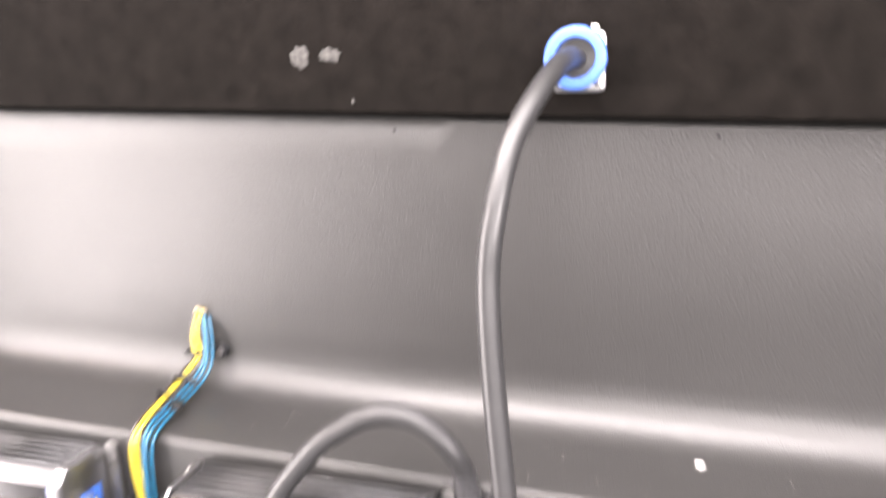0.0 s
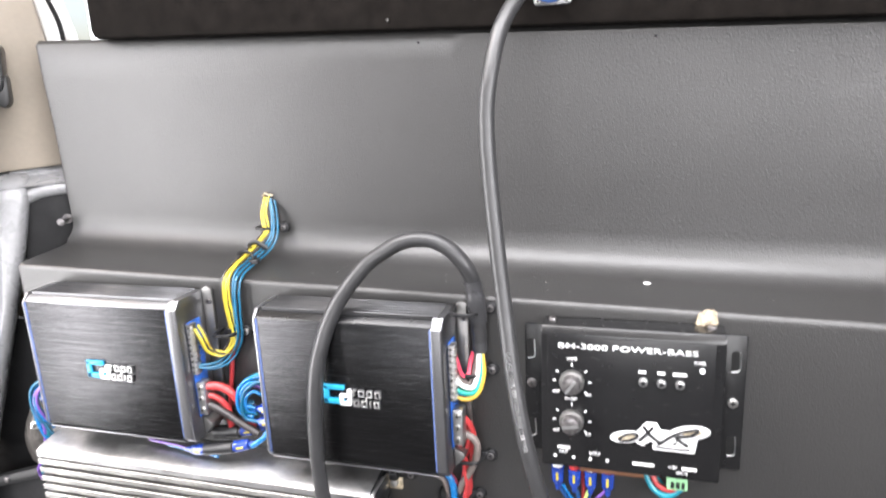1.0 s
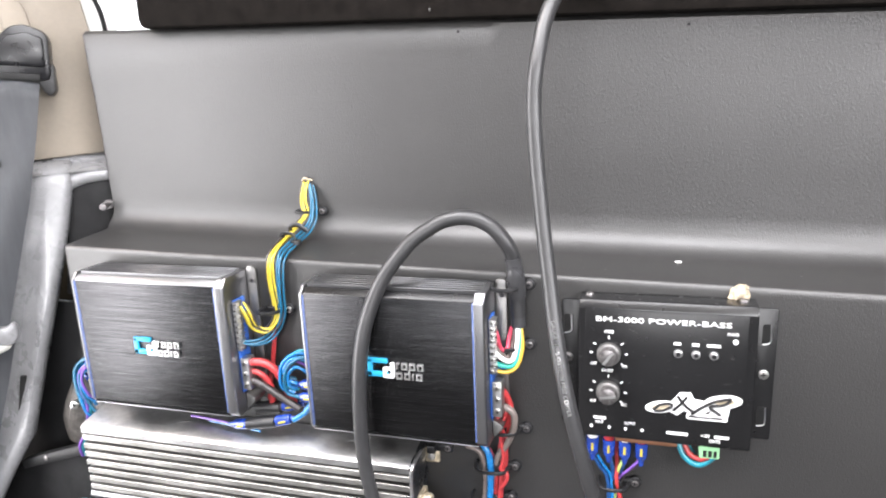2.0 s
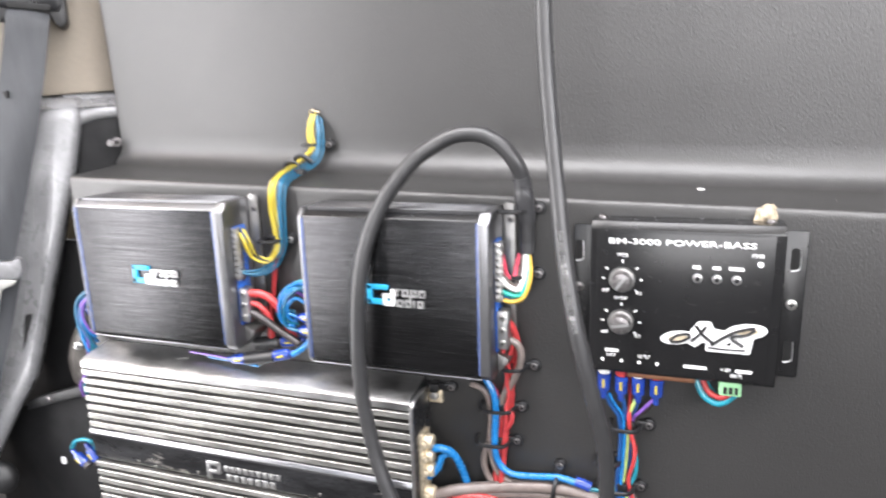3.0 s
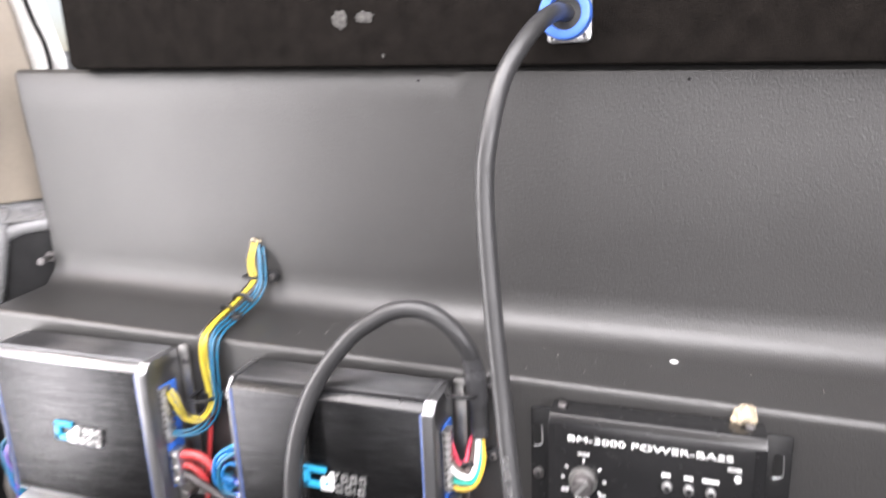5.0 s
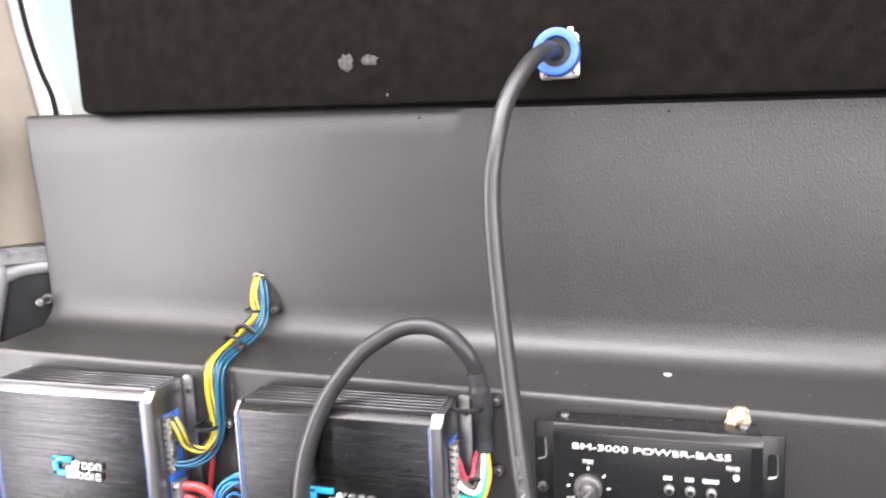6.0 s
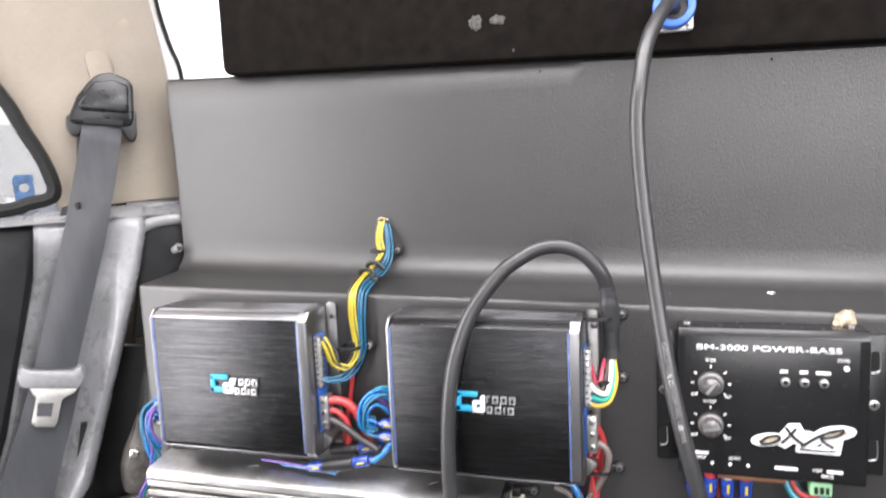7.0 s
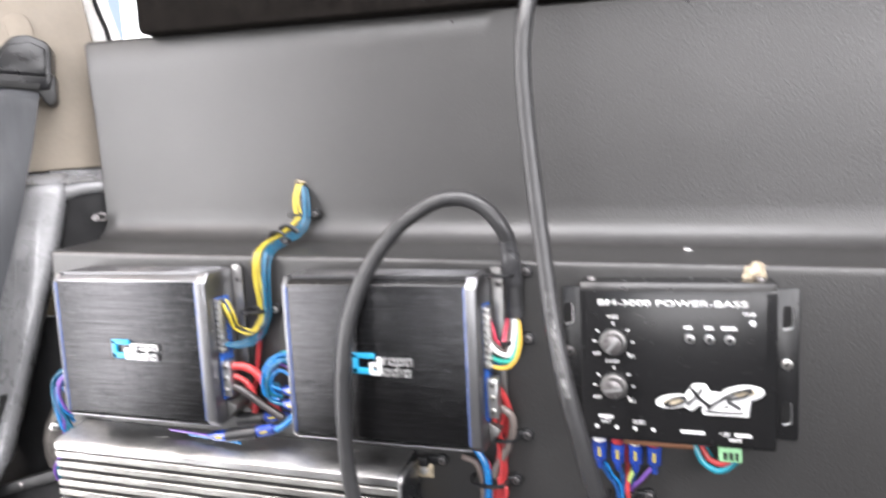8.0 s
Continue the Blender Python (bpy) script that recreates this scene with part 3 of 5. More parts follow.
# ---- heavy cables ----
HANG = [(0.12, 0.52, 8.005), (0.08, 0.18, 7.99), (0.0, -0.22, 7.84), (-0.12, -0.50, 7.56), (-0.18, -0.66, 7.2), (-0.203, -0.70, 6.9), (-0.182, -0.74, 6.5), (-0.13, -0.80, 6.0), (-0.063, -0.88, 5.5), (0.015, -1.0, 5.0), (0.12, -1.1, 4.5), (0.245, -1.12, 4.0), (0.355, -1.08, 3.5), (0.37, -1.02, 3.0), (0.33, -0.95, 2.4), (0.28, -0.85, 1.6), (0.3, -0.6, 0.75)]
cable = thing("power_cable", "thick black rubber power cable hanging from the socket", "cable", (0.3, -0.6, 0.7))
part("jacket", tube(HANG, 0.062, 16, 8), RUBBER, cable)


def print_on_cable(text, start, size, path, radius, towards):
    """Letters wrapped along a cable, on the flank that faces the given way."""
    run = smooth_path(path, 24)
    bm = lettering(text, 0, 0, 0, size, None, 0, 0.0)
    lengths = [0.0]
    for a, b in zip(run, run[1:]):
        lengths.append(lengths[-1] + (b - a).length)
    for v in bm.verts:
        s, w = start + v.co.x / U, v.co.z / U - size / 2
        i = max(j for j in range(len(run) - 1) if lengths[j] <= s or j == 0)
        q = run[i].lerp(run[i + 1], (s - lengths[i]) / max(lengths[i + 1] - lengths[i], 1e-6))
        way = (run[i + 1] - run[i]).normalized()
        face = Vector(towards)
        face = (face - way * face.dot(way)).normalized()
        across = way.cross(face)
        a = -w / radius
        v.co = (q + (radius + 0.003) * (math.cos(a) * face + math.sin(a) * across)) * U
    return bm


part("print", print_on_cable("GAUGE  100% OXYGEN FREE COPPER", 3.65, 0.033, HANG, 0.062, (0.0, -0.9, 0.15)), WHITE, cable, smooth=0)
LOOP = [(-0.46, -0.12, 4.9), (-0.47, -0.13, 5.2), (-0.49, -0.16, 5.46), (-0.545, -0.2, 5.62), (-0.665, -0.215, 5.765), (-0.81, -0.22, 5.845), (-0.96, -0.23, 5.862), (-1.10, -0.25, 5.838), (-1.23, -0.28, 5.775), (-1.44, -0.35, 5.62), (-1.70, -0.45, 5.27), (-1.84, -0.56, 4.88), (-1.90, -0.62, 4.49), (-1.93, -0.64, 3.97), (-1.91, -0.65, 3.44), (-1.81, -0.68, 2.95), (-1.68, -0.72, 2.6), (-1.45, -0.75, 2.1), (-1.2, -0.7, 1.4), (-1.0, -0.5, 0.75)]
multi = thing("multicore_cable", "looped black multicore cable with a taped shrink sleeve", "cable", (-1.0, -0.5, 0.7))
part("jacket", tube(LOOP, 0.07, 16, 8), RUBBER, multi)
part("sleeve", tube([(-0.495, -0.165, 5.48), (-0.478, -0.145, 5.34), (-0.47, -0.13, 5.2), (-0.465, -0.125, 5.08)], [0.08, 0.088, 0.085, 0.08], 16, 5), SLEEVE, multi, "black heat-shrink sleeve")
part("sleeve_end", tube([(-0.465, -0.125, 5.1), (-0.46, -0.122, 4.95), (-0.46, -0.12, 4.80)], 0.068, 16, 4), SLEEVE, multi)


# ---- amplifiers ----
def emblem(x, z, y, s, parent):
    """A cyan bracket, a white block and two rows of small hollow shapes."""
    bm = block(x, x + 0.21 * s, y - 0.03, y, z - 0.002, z + 0.05 * s, 0.006)
    block(x, x + 0.05 * s, y - 0.03, y, z, z + 0.18 * s, 0.006, bm=bm)
    block(x, x + 0.21 * s, y - 0.03, y, z + 0.14 * s, z + 0.185 * s, 0.006, bm=bm)
    badge = part("badge", bm, CYAN, parent, "cyan bracket shaped badge")
    bm = block(x + 0.16 * s, x + 0.27 * s, y - 0.034, y, z - 0.01 * s, z + 0.03 * s, 0.005)
    block(x + 0.16 * s, x + 0.20 * s, y - 0.036, y, z, z + 0.10 * s, 0.005, bm=bm)
    block(x + 0.24 * s, x + 0.28 * s, y - 0.035, y, z, z + 0.15 * s, 0.005, bm=bm)
    block(x + 0.18 * s, x + 0.27 * s, y - 0.033, y, z + 0.07 * s, z + 0.10 * s, 0.005, bm=bm)
    part("badge_block", bm, WHITE, badge, "white raised badge block")
    for h, widths in ((0.085, (0.035, 0.06, 0.06, 0.06)), (-0.015, (0.06, 0.06, 0.02, 0.06))):
        x0 = x + 0.295 * s
        for k, w in enumerate(widths):
            z0, z1, t = z + h * s, z + (h + 0.068) * s, 0.015 * s
            bm = block(x0, x0 + t, y - 0.03, y, z0, z1, 0.003)
            block(x0, x0 + w * s, y - 0.0305, y, z1 - t, z1, 0.003, bm=bm)
            if w > 0.05:
                block(x0 + w * s - t, x0 + w * s, y - 0.03, y, z0, z1 + (0.035 * s if h < 0 and k == 1 else 0), 0.003, bm=bm)
                block(x0, x0 + w * s, y - 0.0305, y, z0, z0 + t * (1 if k != 3 or h < 0 else 0.2), 0.003, bm=bm)
            part("badge_loop", bm, SATIN, badge)
            x0 += (w + 0.02) * s


def end_cap(xi, xo, z0, z1, yf):
    """Polished end frame: a narrow front lip, a flat side, its top and bottom corners cut away."""
    s = 1 if xo > xi else -1
    outline = [(xi, yf), (xi + s * 0.010, yf - 0.010), (xo - s * 0.02, yf + 0.005), (xo - s * 0.005, yf + 0.03), (xo, -0.08), (xo, -0.03), (xi, -0.03)]
    bm, rings = bmesh.new(), []
    for z, cut in ((z0, 0.06), (z0 + 0.06, 0.0), (z1 - 0.085, 0.0), (z1, 0.085)):
        rings.append([bm.verts.new(Vector((x, max(y, yf + cut), z)) * U) for x, y in outline])
    n = len(outline)
    for a, b in zip(rings, rings[1:]):
        for k in range(n):
            bm.faces.new((a[k], a[(k + 1) % n], b[(k + 1) % n], b[k]))
    bm.faces.new(rings[0])
    bm.faces.new(rings[-1][::-1])
    bmesh.ops.recalc_face_normals(bm, faces=bm.faces)
    bmesh.ops.remove_doubles(bm, verts=bm.verts, dist=1e-6)
    return bevelled(bm, 0.008, 2)


def compact_amp(x, z, W, rim):
    """A compact amplifier, W wide, whose lower left front corner stands at x, z; the front face is at y = -0.48."""
    Hh, yf = 1.515, -0.48
    amp = thing("amplifier", "compact black brushed amplifier with polished ends on the panel", "amplifier", (x, 0, z), "compact amplifiers")
    # finned body; the blacker core puts the groove shade into its colour
    bm = block(x + 0.06, x + W - 0.06, yf + 0.06, -0.04, z + 0.03, z + Hh - 0.13, 0.02)
    part("body", bm, BLACK_PLASTIC, amp)
    for k in range(6):
        yk = yf + 0.085 + 0.064 * k
        part("fin", block(x + 0.06, x + W - 0.06, yk, yk + 0.020, z + Hh - 0.14, z + Hh + 0.012, 0.005, 1), BLACK_ANODISED, amp)
    outline = [(yf, z + 0.03), (yf + 0.03, z + 0.01), (yf + 0.07, z + 0.01), (yf + 0.07, z + Hh - 0.076), (yf, z + Hh - 0.076)]
    part("face_plate", plate(outline, x + 0.05, x + W - 0.115, 0.006, axis="x"), BRUSHED, amp, "black face with a streaky brushed grain")
    for xs in (x + 0.028, x + W - 0.122):
        part("accent_strip", block(xs + 0.006, xs + 0.02, yf - 0.006, yf + 0.06, z + 0.04, z + Hh - 0.09, 0.005), BLUE_LINE, amp, "thin blue accent strip")
    part("lower_rim", block(x + 0.05, x + W - 0.09, yf - 0.002, yf + 0.05, z - 0.010, z + 0.004, 0.005), CHROME, amp, "polished lower rim")
    part("upper_rim", plate([(yf - 0.006, z + Hh - 0.078), (yf + 0.0, z + Hh - 0.066), (yf + 0.06, z + Hh - 0.022), (yf + 0.085, z + Hh - 0.022), (yf + 0.03, z + Hh - 0.078)], x + 0.05, x + W - 0.09, 0.004, axis="x"), rim, amp)
    for e, (a, b) in enumerate(((x + 0.03, x - 0.012), (x + W - 0.098, x + W + 0.006))):
        cap = part("end_cap", end_cap(a, b, z - 0.02, z + Hh - 0.004, yf - 0.012), CHROME, amp, "polished metal end cap")
        s = 1 if e else -1
        xe = b
        ear = plate(rounded(min(xe, xe + s * 0.12), max(xe, xe + s * 0.12), z + 0.02, z + Hh + (0.03 if e else -0.06), 0.05), -0.045, -0.004, 0.01)
        flange = part("mounting_ear", ear, DARK_SATIN, amp, "satin metal mounting ear")
        for dz in (0.16, Hh - 0.12):
            screw((xe + s * 0.075, -0.045, z + dz), 0.035, flange)
    xr = x + W + 0.010
    part("lower_brace", plate([(xr, z + 0.0), (xr + 0.10, z + 0.1), (xr + 0.10, z + 0.14), (xr, z + 0.2)], -0.30, -0.05, 0.01), DARK_SATIN, amp)
    part("circuit_board", block(xr - 0.004, xr + 0.012, -0.34, -0.14, z + 0.22, z + 1.25, 0.004), BLUE_BOARD, amp, "blue board behind the terminals")
    strip = part("terminal_strip", block(xr + 0.002, xr + 0.055, -0.36, -0.27, z + 0.70, z + 1.24, 0.008), SATIN, amp, "screw terminal strip")
    for k in range(9):
        zc = z + 0.73 + 0.06 * k
        screw((xr + 0.028, -0.36, zc), 0.022, strip, BRIGHT_SCREW, name="clamp_screw")
        screw((xr + 0.055, -0.318, zc), 0.024, strip, BRIGHT_SCREW, (1, 0, 0), "terminal_screw")
        part("divider", block(xr + 0.002, xr + 0.068, -0.372, -0.265, zc + 0.026, zc + 0.034), SATIN, strip)
    power = part("power_terminal", block(xr + 0.016, xr + 0.11, -0.36, -0.23, z + 0.26, z + 0.62, 0.012), SATIN, amp, "metal power terminal block")
    for k in range(3):
        zc = z + 0.32 + 0.12 * k
        screw((xr + 0.065, -0.36, zc), 0.032, power, BRIGHT_SCREW, name="terminal_screw")
    emblem(x + W - 1.17, z + 0.65, yf, 1.0, amp)
    return amp


# same rim on both: its bright or dark reflection is put into the colour
compact_amp(-5.33, 3.715, 1.905, CHROME)
compact_amp(-2.565, 3.69, 1.86, POWDER)

# ---- the large finned amplifier below ----
big = thing("finned_amplifier", "large worn silver finned amplifier with black bands", "amplifier", (-5.6, 0, 0.9))
X0, X1 = -5.60, -1.52
prof = [(-0.01, 3.44), (-0.40, 3.37), (-0.45, 3.33), (-0.45, 3.27), (-0.36, 3.26), (-0.36, 1.0), (-0.01, 1.0)]
part("body", plate(prof, X0, X1, 0.012, axis="x"), SCRATCHED, big, "scratched black metal casing")
part("top_plate", plate([(-0.015, 3.445), (-0.40, 3.376), (-0.456, 3.336), (-0.456, 3.27), (-0.44, 3.27), (-0.44, 3.33), (-0.395, 3.366), (-0.015, 3.435)], X0 - 0.004, X1 - 0.01, axis="x"), WORN_SILVER, big, "worn silver top plate")


def heat_fin(z):
    outline = [(-0.30, z - 0.035), (-0.464, z - 0.032), (-0.47, z - 0.026), (-0.47, z + 0.028), (-0.464, z + 0.034), (-0.30, z + 0.035)]
    return plate(outline, X0 + 0.01, X1 - 0.01, axis="x")


for k in range(7):
    part("heat_fin", heat_fin(3.215 - 0.108 * k), FIN, big, smooth=30)
part("name_band", plate([(-0.3, 2.50), (-0.47, 2.47), (-0.475, 2.44), (-0.445, 2.14), (-0.43, 2.11), (-0.3, 2.10)], X0, X1, 0.01, axis="x"), SCRATCHED, big, "scratched black band")
part("band_rim", plate([(-0.44, 2.525), (-0.475, 2.515), (-0.492, 2.47), (-0.488, 2.445), (-0.44, 2.445)], X0, X1, 0.004, axis="x"), CHROME, big, "bright worn rim")
for k in range(9):
    part("heat_fin", heat_fin(2.05 - 0.108 * k), FIN, big, smooth=30)
bm = block(-3.98, -3.93, -0.475, -0.44, 2.13, 2.36, 0.01)
block(-3.95, -3.80, -0.475, -0.44, 2.31, 2.36, 0.01, bm=bm)
block(-3.84, -3.79, -0.475, -0.44, 2.22, 2.35, 0.01, bm=bm)
block(-3.95, -3.80, -0.475, -0.44, 2.21, 2.255, 0.01, bm=bm)
crest = part("badge", bm, SATIN, big, "raised silver badge shape")
for k in range(9):
    part("badge_bar", block(-3.75 + 0.082 * k, -3.69 + 0.082 * k, -0.47, -0.44, 2.26, 2.33, 0.006), SATIN, crest)
for k in range(7):
    part("badge_bar", block(-3.73 + 0.092 * k, -3.665 + 0.092 * k, -0.465, -0.44, 2.15, 2.225, 0.006), SATIN, crest)
end_plate = part("end_plate", plate([(-0.02, 3.40), (-0.41, 3.36), (-0.47, 3.32), (-0.485, 3.2), (-0.485, 1.0), (-0.02, 1.0)], X1, X1 + 0.035, 0.01, axis="x"), SCRATCHED, big, "chipped black end plate")
for k in range(18):
    rnd = random.Random(640 + k)
    part("paint_chip", disc((X1 + 0.034, -0.06 - 0.38 * rnd.random(), 2.35 + 0.95 * rnd.random()), 0.006 + 0.012 * rnd.random(), 0.003, (1, 0, 0), 7), FIN, end_plate)
part("edge_rail", tube([(X1 + 0.02, -0.1, 3.37), (X1 + 0.02, -0.36, 3.36), (X1 + 0.02, -0.46, 3.31), (X1 + 0.02, -0.49, 3.2), (X1 + 0.02, -0.49, 2.2), (X1 + 0.02, -0.49, 1.0)], 0.02, 6, 4), SATIN, big)
part("mounting_tab", plate(rounded(X1 + 0.02, X1 + 0.18, 3.18, 3.34, 0.02), -0.03, -0.004, 0.006), GOLD, big, "dull brass mounting tab")
part("tab_screw", disc((X1 + 0.10, -0.03, 3.26), 0.04, 0.05, (0, -1, 0), 14, 0.01), SATIN, big)
for k, z in enumerate((2.88, 2.73, 2.58, 2.32)):
    t = part("terminal", disc((X1 + 0.03, -0.27, z), 0.075, 0.13, (1, 0, 0), 12, 0.02), GOLD, big, "tarnished brass terminal")
    part("clamp_screw", disc((X1 + 0.10, -0.34, z), 0.035, 0.05, (0, -1, 0), 10, 0.01), GOLD, t)
part("terminal_bed", block(X1 + 0.03, X1 + 0.08, -0.36, -0.16, 2.2, 2.98, 0.01), GOLD, big)
for k in range(16):
    rnd = random.Random(40 + k)
    z = 2.5 + 0.8 * rnd.random()
    part("chip", smear(0, 0, 0.015, 0.02, 0, k, 0.004), FIN, big)
    scene.collection.objects[-1].data.transform(Matrix.Translation(Vector((X1 - 0.3 - 3.3 * rnd.random(), -0.452, 2.14 + 0.28 * rnd.random())) * U))

# ---- bass processor ----
bass = thing("bass_processor", "black metal bass processor with two silver knobs", "audio processor", (0.84, 0, 3.8))
bm = plate([(0.0, 3.83), (-0.24, 3.80), (-0.28, 3.83), (-0.28, 5.07), (-0.245, 5.14), (-0.02, 5.14)], 0.12, 1.60, 0.012, axis="x")
part("case", bm, POWDER, bass)
part("front_sheet", block(0.175, 1.525, -0.288, -0.27, 3.845, 5.06, 0.006), POWDER, bass, "black printed front sheet")
for x0, x1 in ((-0.06, 0.12), (1.60, 1.79)):
    fl = part("flange", plate(rounded(x0, x1, 3.82, 5.06, 0.02), -0.03, -0.003, 0.006), POWDER, bass, "black mounting flange")
    xm = -0.005 if x0 < 0 else 1.705
    for z in (4.83, 4.05):
        part("slot", plate(rounded(xm - 0.035, xm + 0.03, z - 0.1, z + 0.09, 0.03), -0.034, -0.029), GASKET, fl)
        bmr = tube([(xm - 0.03, -0.033, z - 0.1), (xm + 0.03, -0.033, z - 0.08), (xm + 0.035, -0.033, z), (xm + 0.03, -0.033, z + 0.08)], 0.006, 5, 3)
        part("slot_edge", bmr, SATIN, fl)
    screw((0.0 if x0 < 0 else 1.70, -0.03, 4.49 if x0 < 0 else 4.45), 0.045, bass, BRIGHT_SCREW if x0 > 0 else SCREW)
for n, z in enumerate((4.655, 4.285)):
    skirt = part("knob", disc((0.385, -0.288, z), 0.105, 0.05, (0, -1, 0), 28, 0.01), DARK_SATIN, bass, "silver rotary knob with a dark centre")
    part("cap", disc((0.385, -0.33, z), 0.084, 0.09, (0, -1, 0), 28, 0.015, 0.92), SCREW, skirt, "dark grey knob cap")
    line = block(-0.012, 0.012, -0.424, -0.416, -0.07, 0.07)
    bmesh.ops.rotate(line, verts=line.verts, cent=(0, 0, 0), matrix=Matrix.Rotation(radians(35 if n == 0 else 80), 3, "Y"))
    bmesh.ops.translate(line, verts=line.verts, vec=Vector((0.385, 0, z)) * U)
    part("pointer", line, SATIN, skirt)
    for a in (-130, -90, -55, 0, 50, 90, 130):
        tick = block(-0.006, 0.006, -0.294, -0.287, 0.138, 0.165)
        bmesh.ops.rotate(tick, verts=tick.verts, cent=(0, 0, 0), matrix=Matrix.Rotation(radians(a), 3, "Y"))
        bmesh.ops.translate(tick, verts=tick.verts, vec=Vector((0.385, 0, z)) * U)
        part("tick", tick, WHITE, bass)
part("title", lettering("BM-3000 POWER-BASS", 0.27, -0.289, 4.955, 0.048, 1.12), WHITE, bass, "white printed title", smooth=0)
for text, x, z, w in (("WIDE", 0.34, 4.845, 0.085), ("SWEEP", 0.325, 4.475, 0.105), ("POWER", 1.36, 4.885, 0.09), ("+12V", 1.19, 3.92, 0.075), ("OUTPUT", 0.535, 3.97, 0.095), ("MIN", 0.225, 4.535, 0.05), ("MAX", 0.50, 4.525, 0.05), ("MIN", 0.225, 4.165, 0.05), ("MAX", 0.50, 4.15, 0.05), ("INPUT", 0.275, 3.96, 0.075), ("REMOTE", 1.26, 3.875, 0.09)):
    part("caption", lettering(text, x, -0.289, z, 0.03, w), WHITE, bass, smooth=0)
for x0, x1, z in ((0.26, 0.37, 4.005), (0.90, 1.08, 3.92), (1.30, 1.42, 3.92), (0.93, 0.99, 4.775), (1.08, 1.14, 4.775), (1.20, 1.31, 4.775)):
    part("caption_bar", block(x0, x1, -0.294, -0.287, z, z + 0.026), WHITE, bass)
for x in (0.97, 1.115, 1.26):
    dot = part("indicator", disc((x, -0.288, 4.70), 0.038, 0.03, (0, -1, 0), 18, 0.012), SATIN, bass, "small silver indicator")
    part("lens", disc((x, -0.318, 4.70), 0.02, 0.008, (0, -1, 0), 12), BLACK_PLASTIC, dot)
part("power_light", disc((1.425, -0.288, 4.835), 0.022, 0.012, (0, -1, 0), 14), WHITE, bass)
for x in (0.24, 0.40, 0.545, 0.69):
    part("rivet", disc((x, -0.288, 3.93), 0.014, 0.010, (0, -1, 0), 12), WHITE, bass)
for x in (0.2, 1.50):
    part("case_screw", disc((x, -0.1, 5.135), 0.035, 0.025, (0, 0, 1), 14, 0.008), SCREW, bass)
for k in range(7):
    rnd = random.Random(900 + k)
    x, z, d, g = 0.55 + 0.85 * rnd.random(), 4.30 + 0.6 * rnd.random(), 0.02 + 0.07 * rnd.random(), rnd.random() - 0.5
    part("scratch", tube([(x, -0.288, z), (x + d * 0.5, -0.288, z + d * g * 0.6), (x + d, -0.288, z + d * g)], 0.0012, 4, 1), GLUE, bass)


# the maker's mark as plain shapes
def oval(cx, cz, rx, rz, lean):
    return [(cx + rx * math.cos(t) + lean * rz * math.sin(t), cz + rz * math.sin(t)) for t in (2 * math.pi * k / 20 for k in range(20))]


bm = plate(oval(0.845, 4.18, 0.13, 0.062, 0.7), -0.296, -0.287, 0.003)
plate([(0.93, 4.24), (1.0, 4.335), (1.09, 4.34), (1.12, 4.28), (1.22, 4.27), (1.28, 4.20), (1.16, 4.12), (1.04, 4.16), (0.98, 4.11), (0.92, 4.14)], -0.297, -0.287, 0.003, bm=bm)
plate(oval(1.355, 4.275, 0.15, 0.068, 0.7), -0.298, -0.287, 0.003, bm=bm)
plate(rounded(1.06, 1.40, 4.085, 4.145, 0.02), -0.2965, -0.287, 0.003, bm=bm)
plate([(1.24, 4.12), (1.40, 4.12), (1.42, 4.24), (1.28, 4.25)], -0.2955, -0.287, 0.003, bm=bm)
mk = part("maker_mark", bm, WHITE, bass, "white plain shaped badge")
part("mark_inlay", plate(oval(0.845, 4.18, 0.075, 0.03, 0.7), -0.3005, -0.295), GOLD, mk, "bronze inlay")
part("mark_inlay", plate(oval(1.365, 4.28, 0.085, 0.03, 0.7), -0.3005, -0.297), GOLD, mk, "bronze inlay")
part("mark_line", tube([(0.79, -0.3, 4.14), (0.86, -0.3, 4.15), (0.93, -0.3, 4.19), (0.92, -0.3, 4.22), (0.84, -0.3, 4.205), (0.78, -0.3, 4.15)], 0.013, 6, 4), BLACK_PLASTIC, mk)
part("mark_line", tube([(1.10, -0.3, 4.14), (1.2, -0.3, 4.22), (1.3, -0.3, 4.28), (1.42, -0.3, 4.31), (1.36, -0.3, 4.25), (1.25, -0.3, 4.22), (1.34, -0.3, 4.15)], 0.014, 6, 4), BLACK_PLASTIC, mk)
part("mark_line", tube([(0.98, -0.3, 4.30), (1.04, -0.3, 4.22), (1.13, -0.3, 4.15)], 0.013, 6, 4), BLACK_PLASTIC, mk)
part("mark_line", tube([(1.06, -0.3, 4.30), (1.02, -0.3, 4.24), (0.95, -0.3, 4.16)], 0.012, 6, 4), BLACK_PLASTIC, mk)
part("mark_line", tube([(1.08, -0.3, 4.118), (1.2, -0.3, 4.115), (1.36, -0.3, 4.118)], 0.008, 6, 2), BLACK_PLASTIC, mk)
part("jack_strip", block(0.45, 1.0, -0.24, -0.06, 3.765, 3.80, 0.005), material("copper_strip", (0.17, 0.08, 0.045), 0.45, 0.6), bass, "copper coloured jack strip")
part("terminal_socket", block(1.19, 1.36, -0.23, -0.11, 3.68, 3.80, 0.01), GREEN, bass, "pale green screw terminal")
bm = block(1.22, 1.25, -0.236, -0.22, 3.70, 3.76)
block(1.265, 1.295, -0.236, -0.22, 3.70, 3.76, bm=bm)
block(1.31, 1.335, -0.236, -0.22, 3.70, 3.76, bm=bm)
part("terminal_hole", bm, BLACK_PLASTIC, bass)


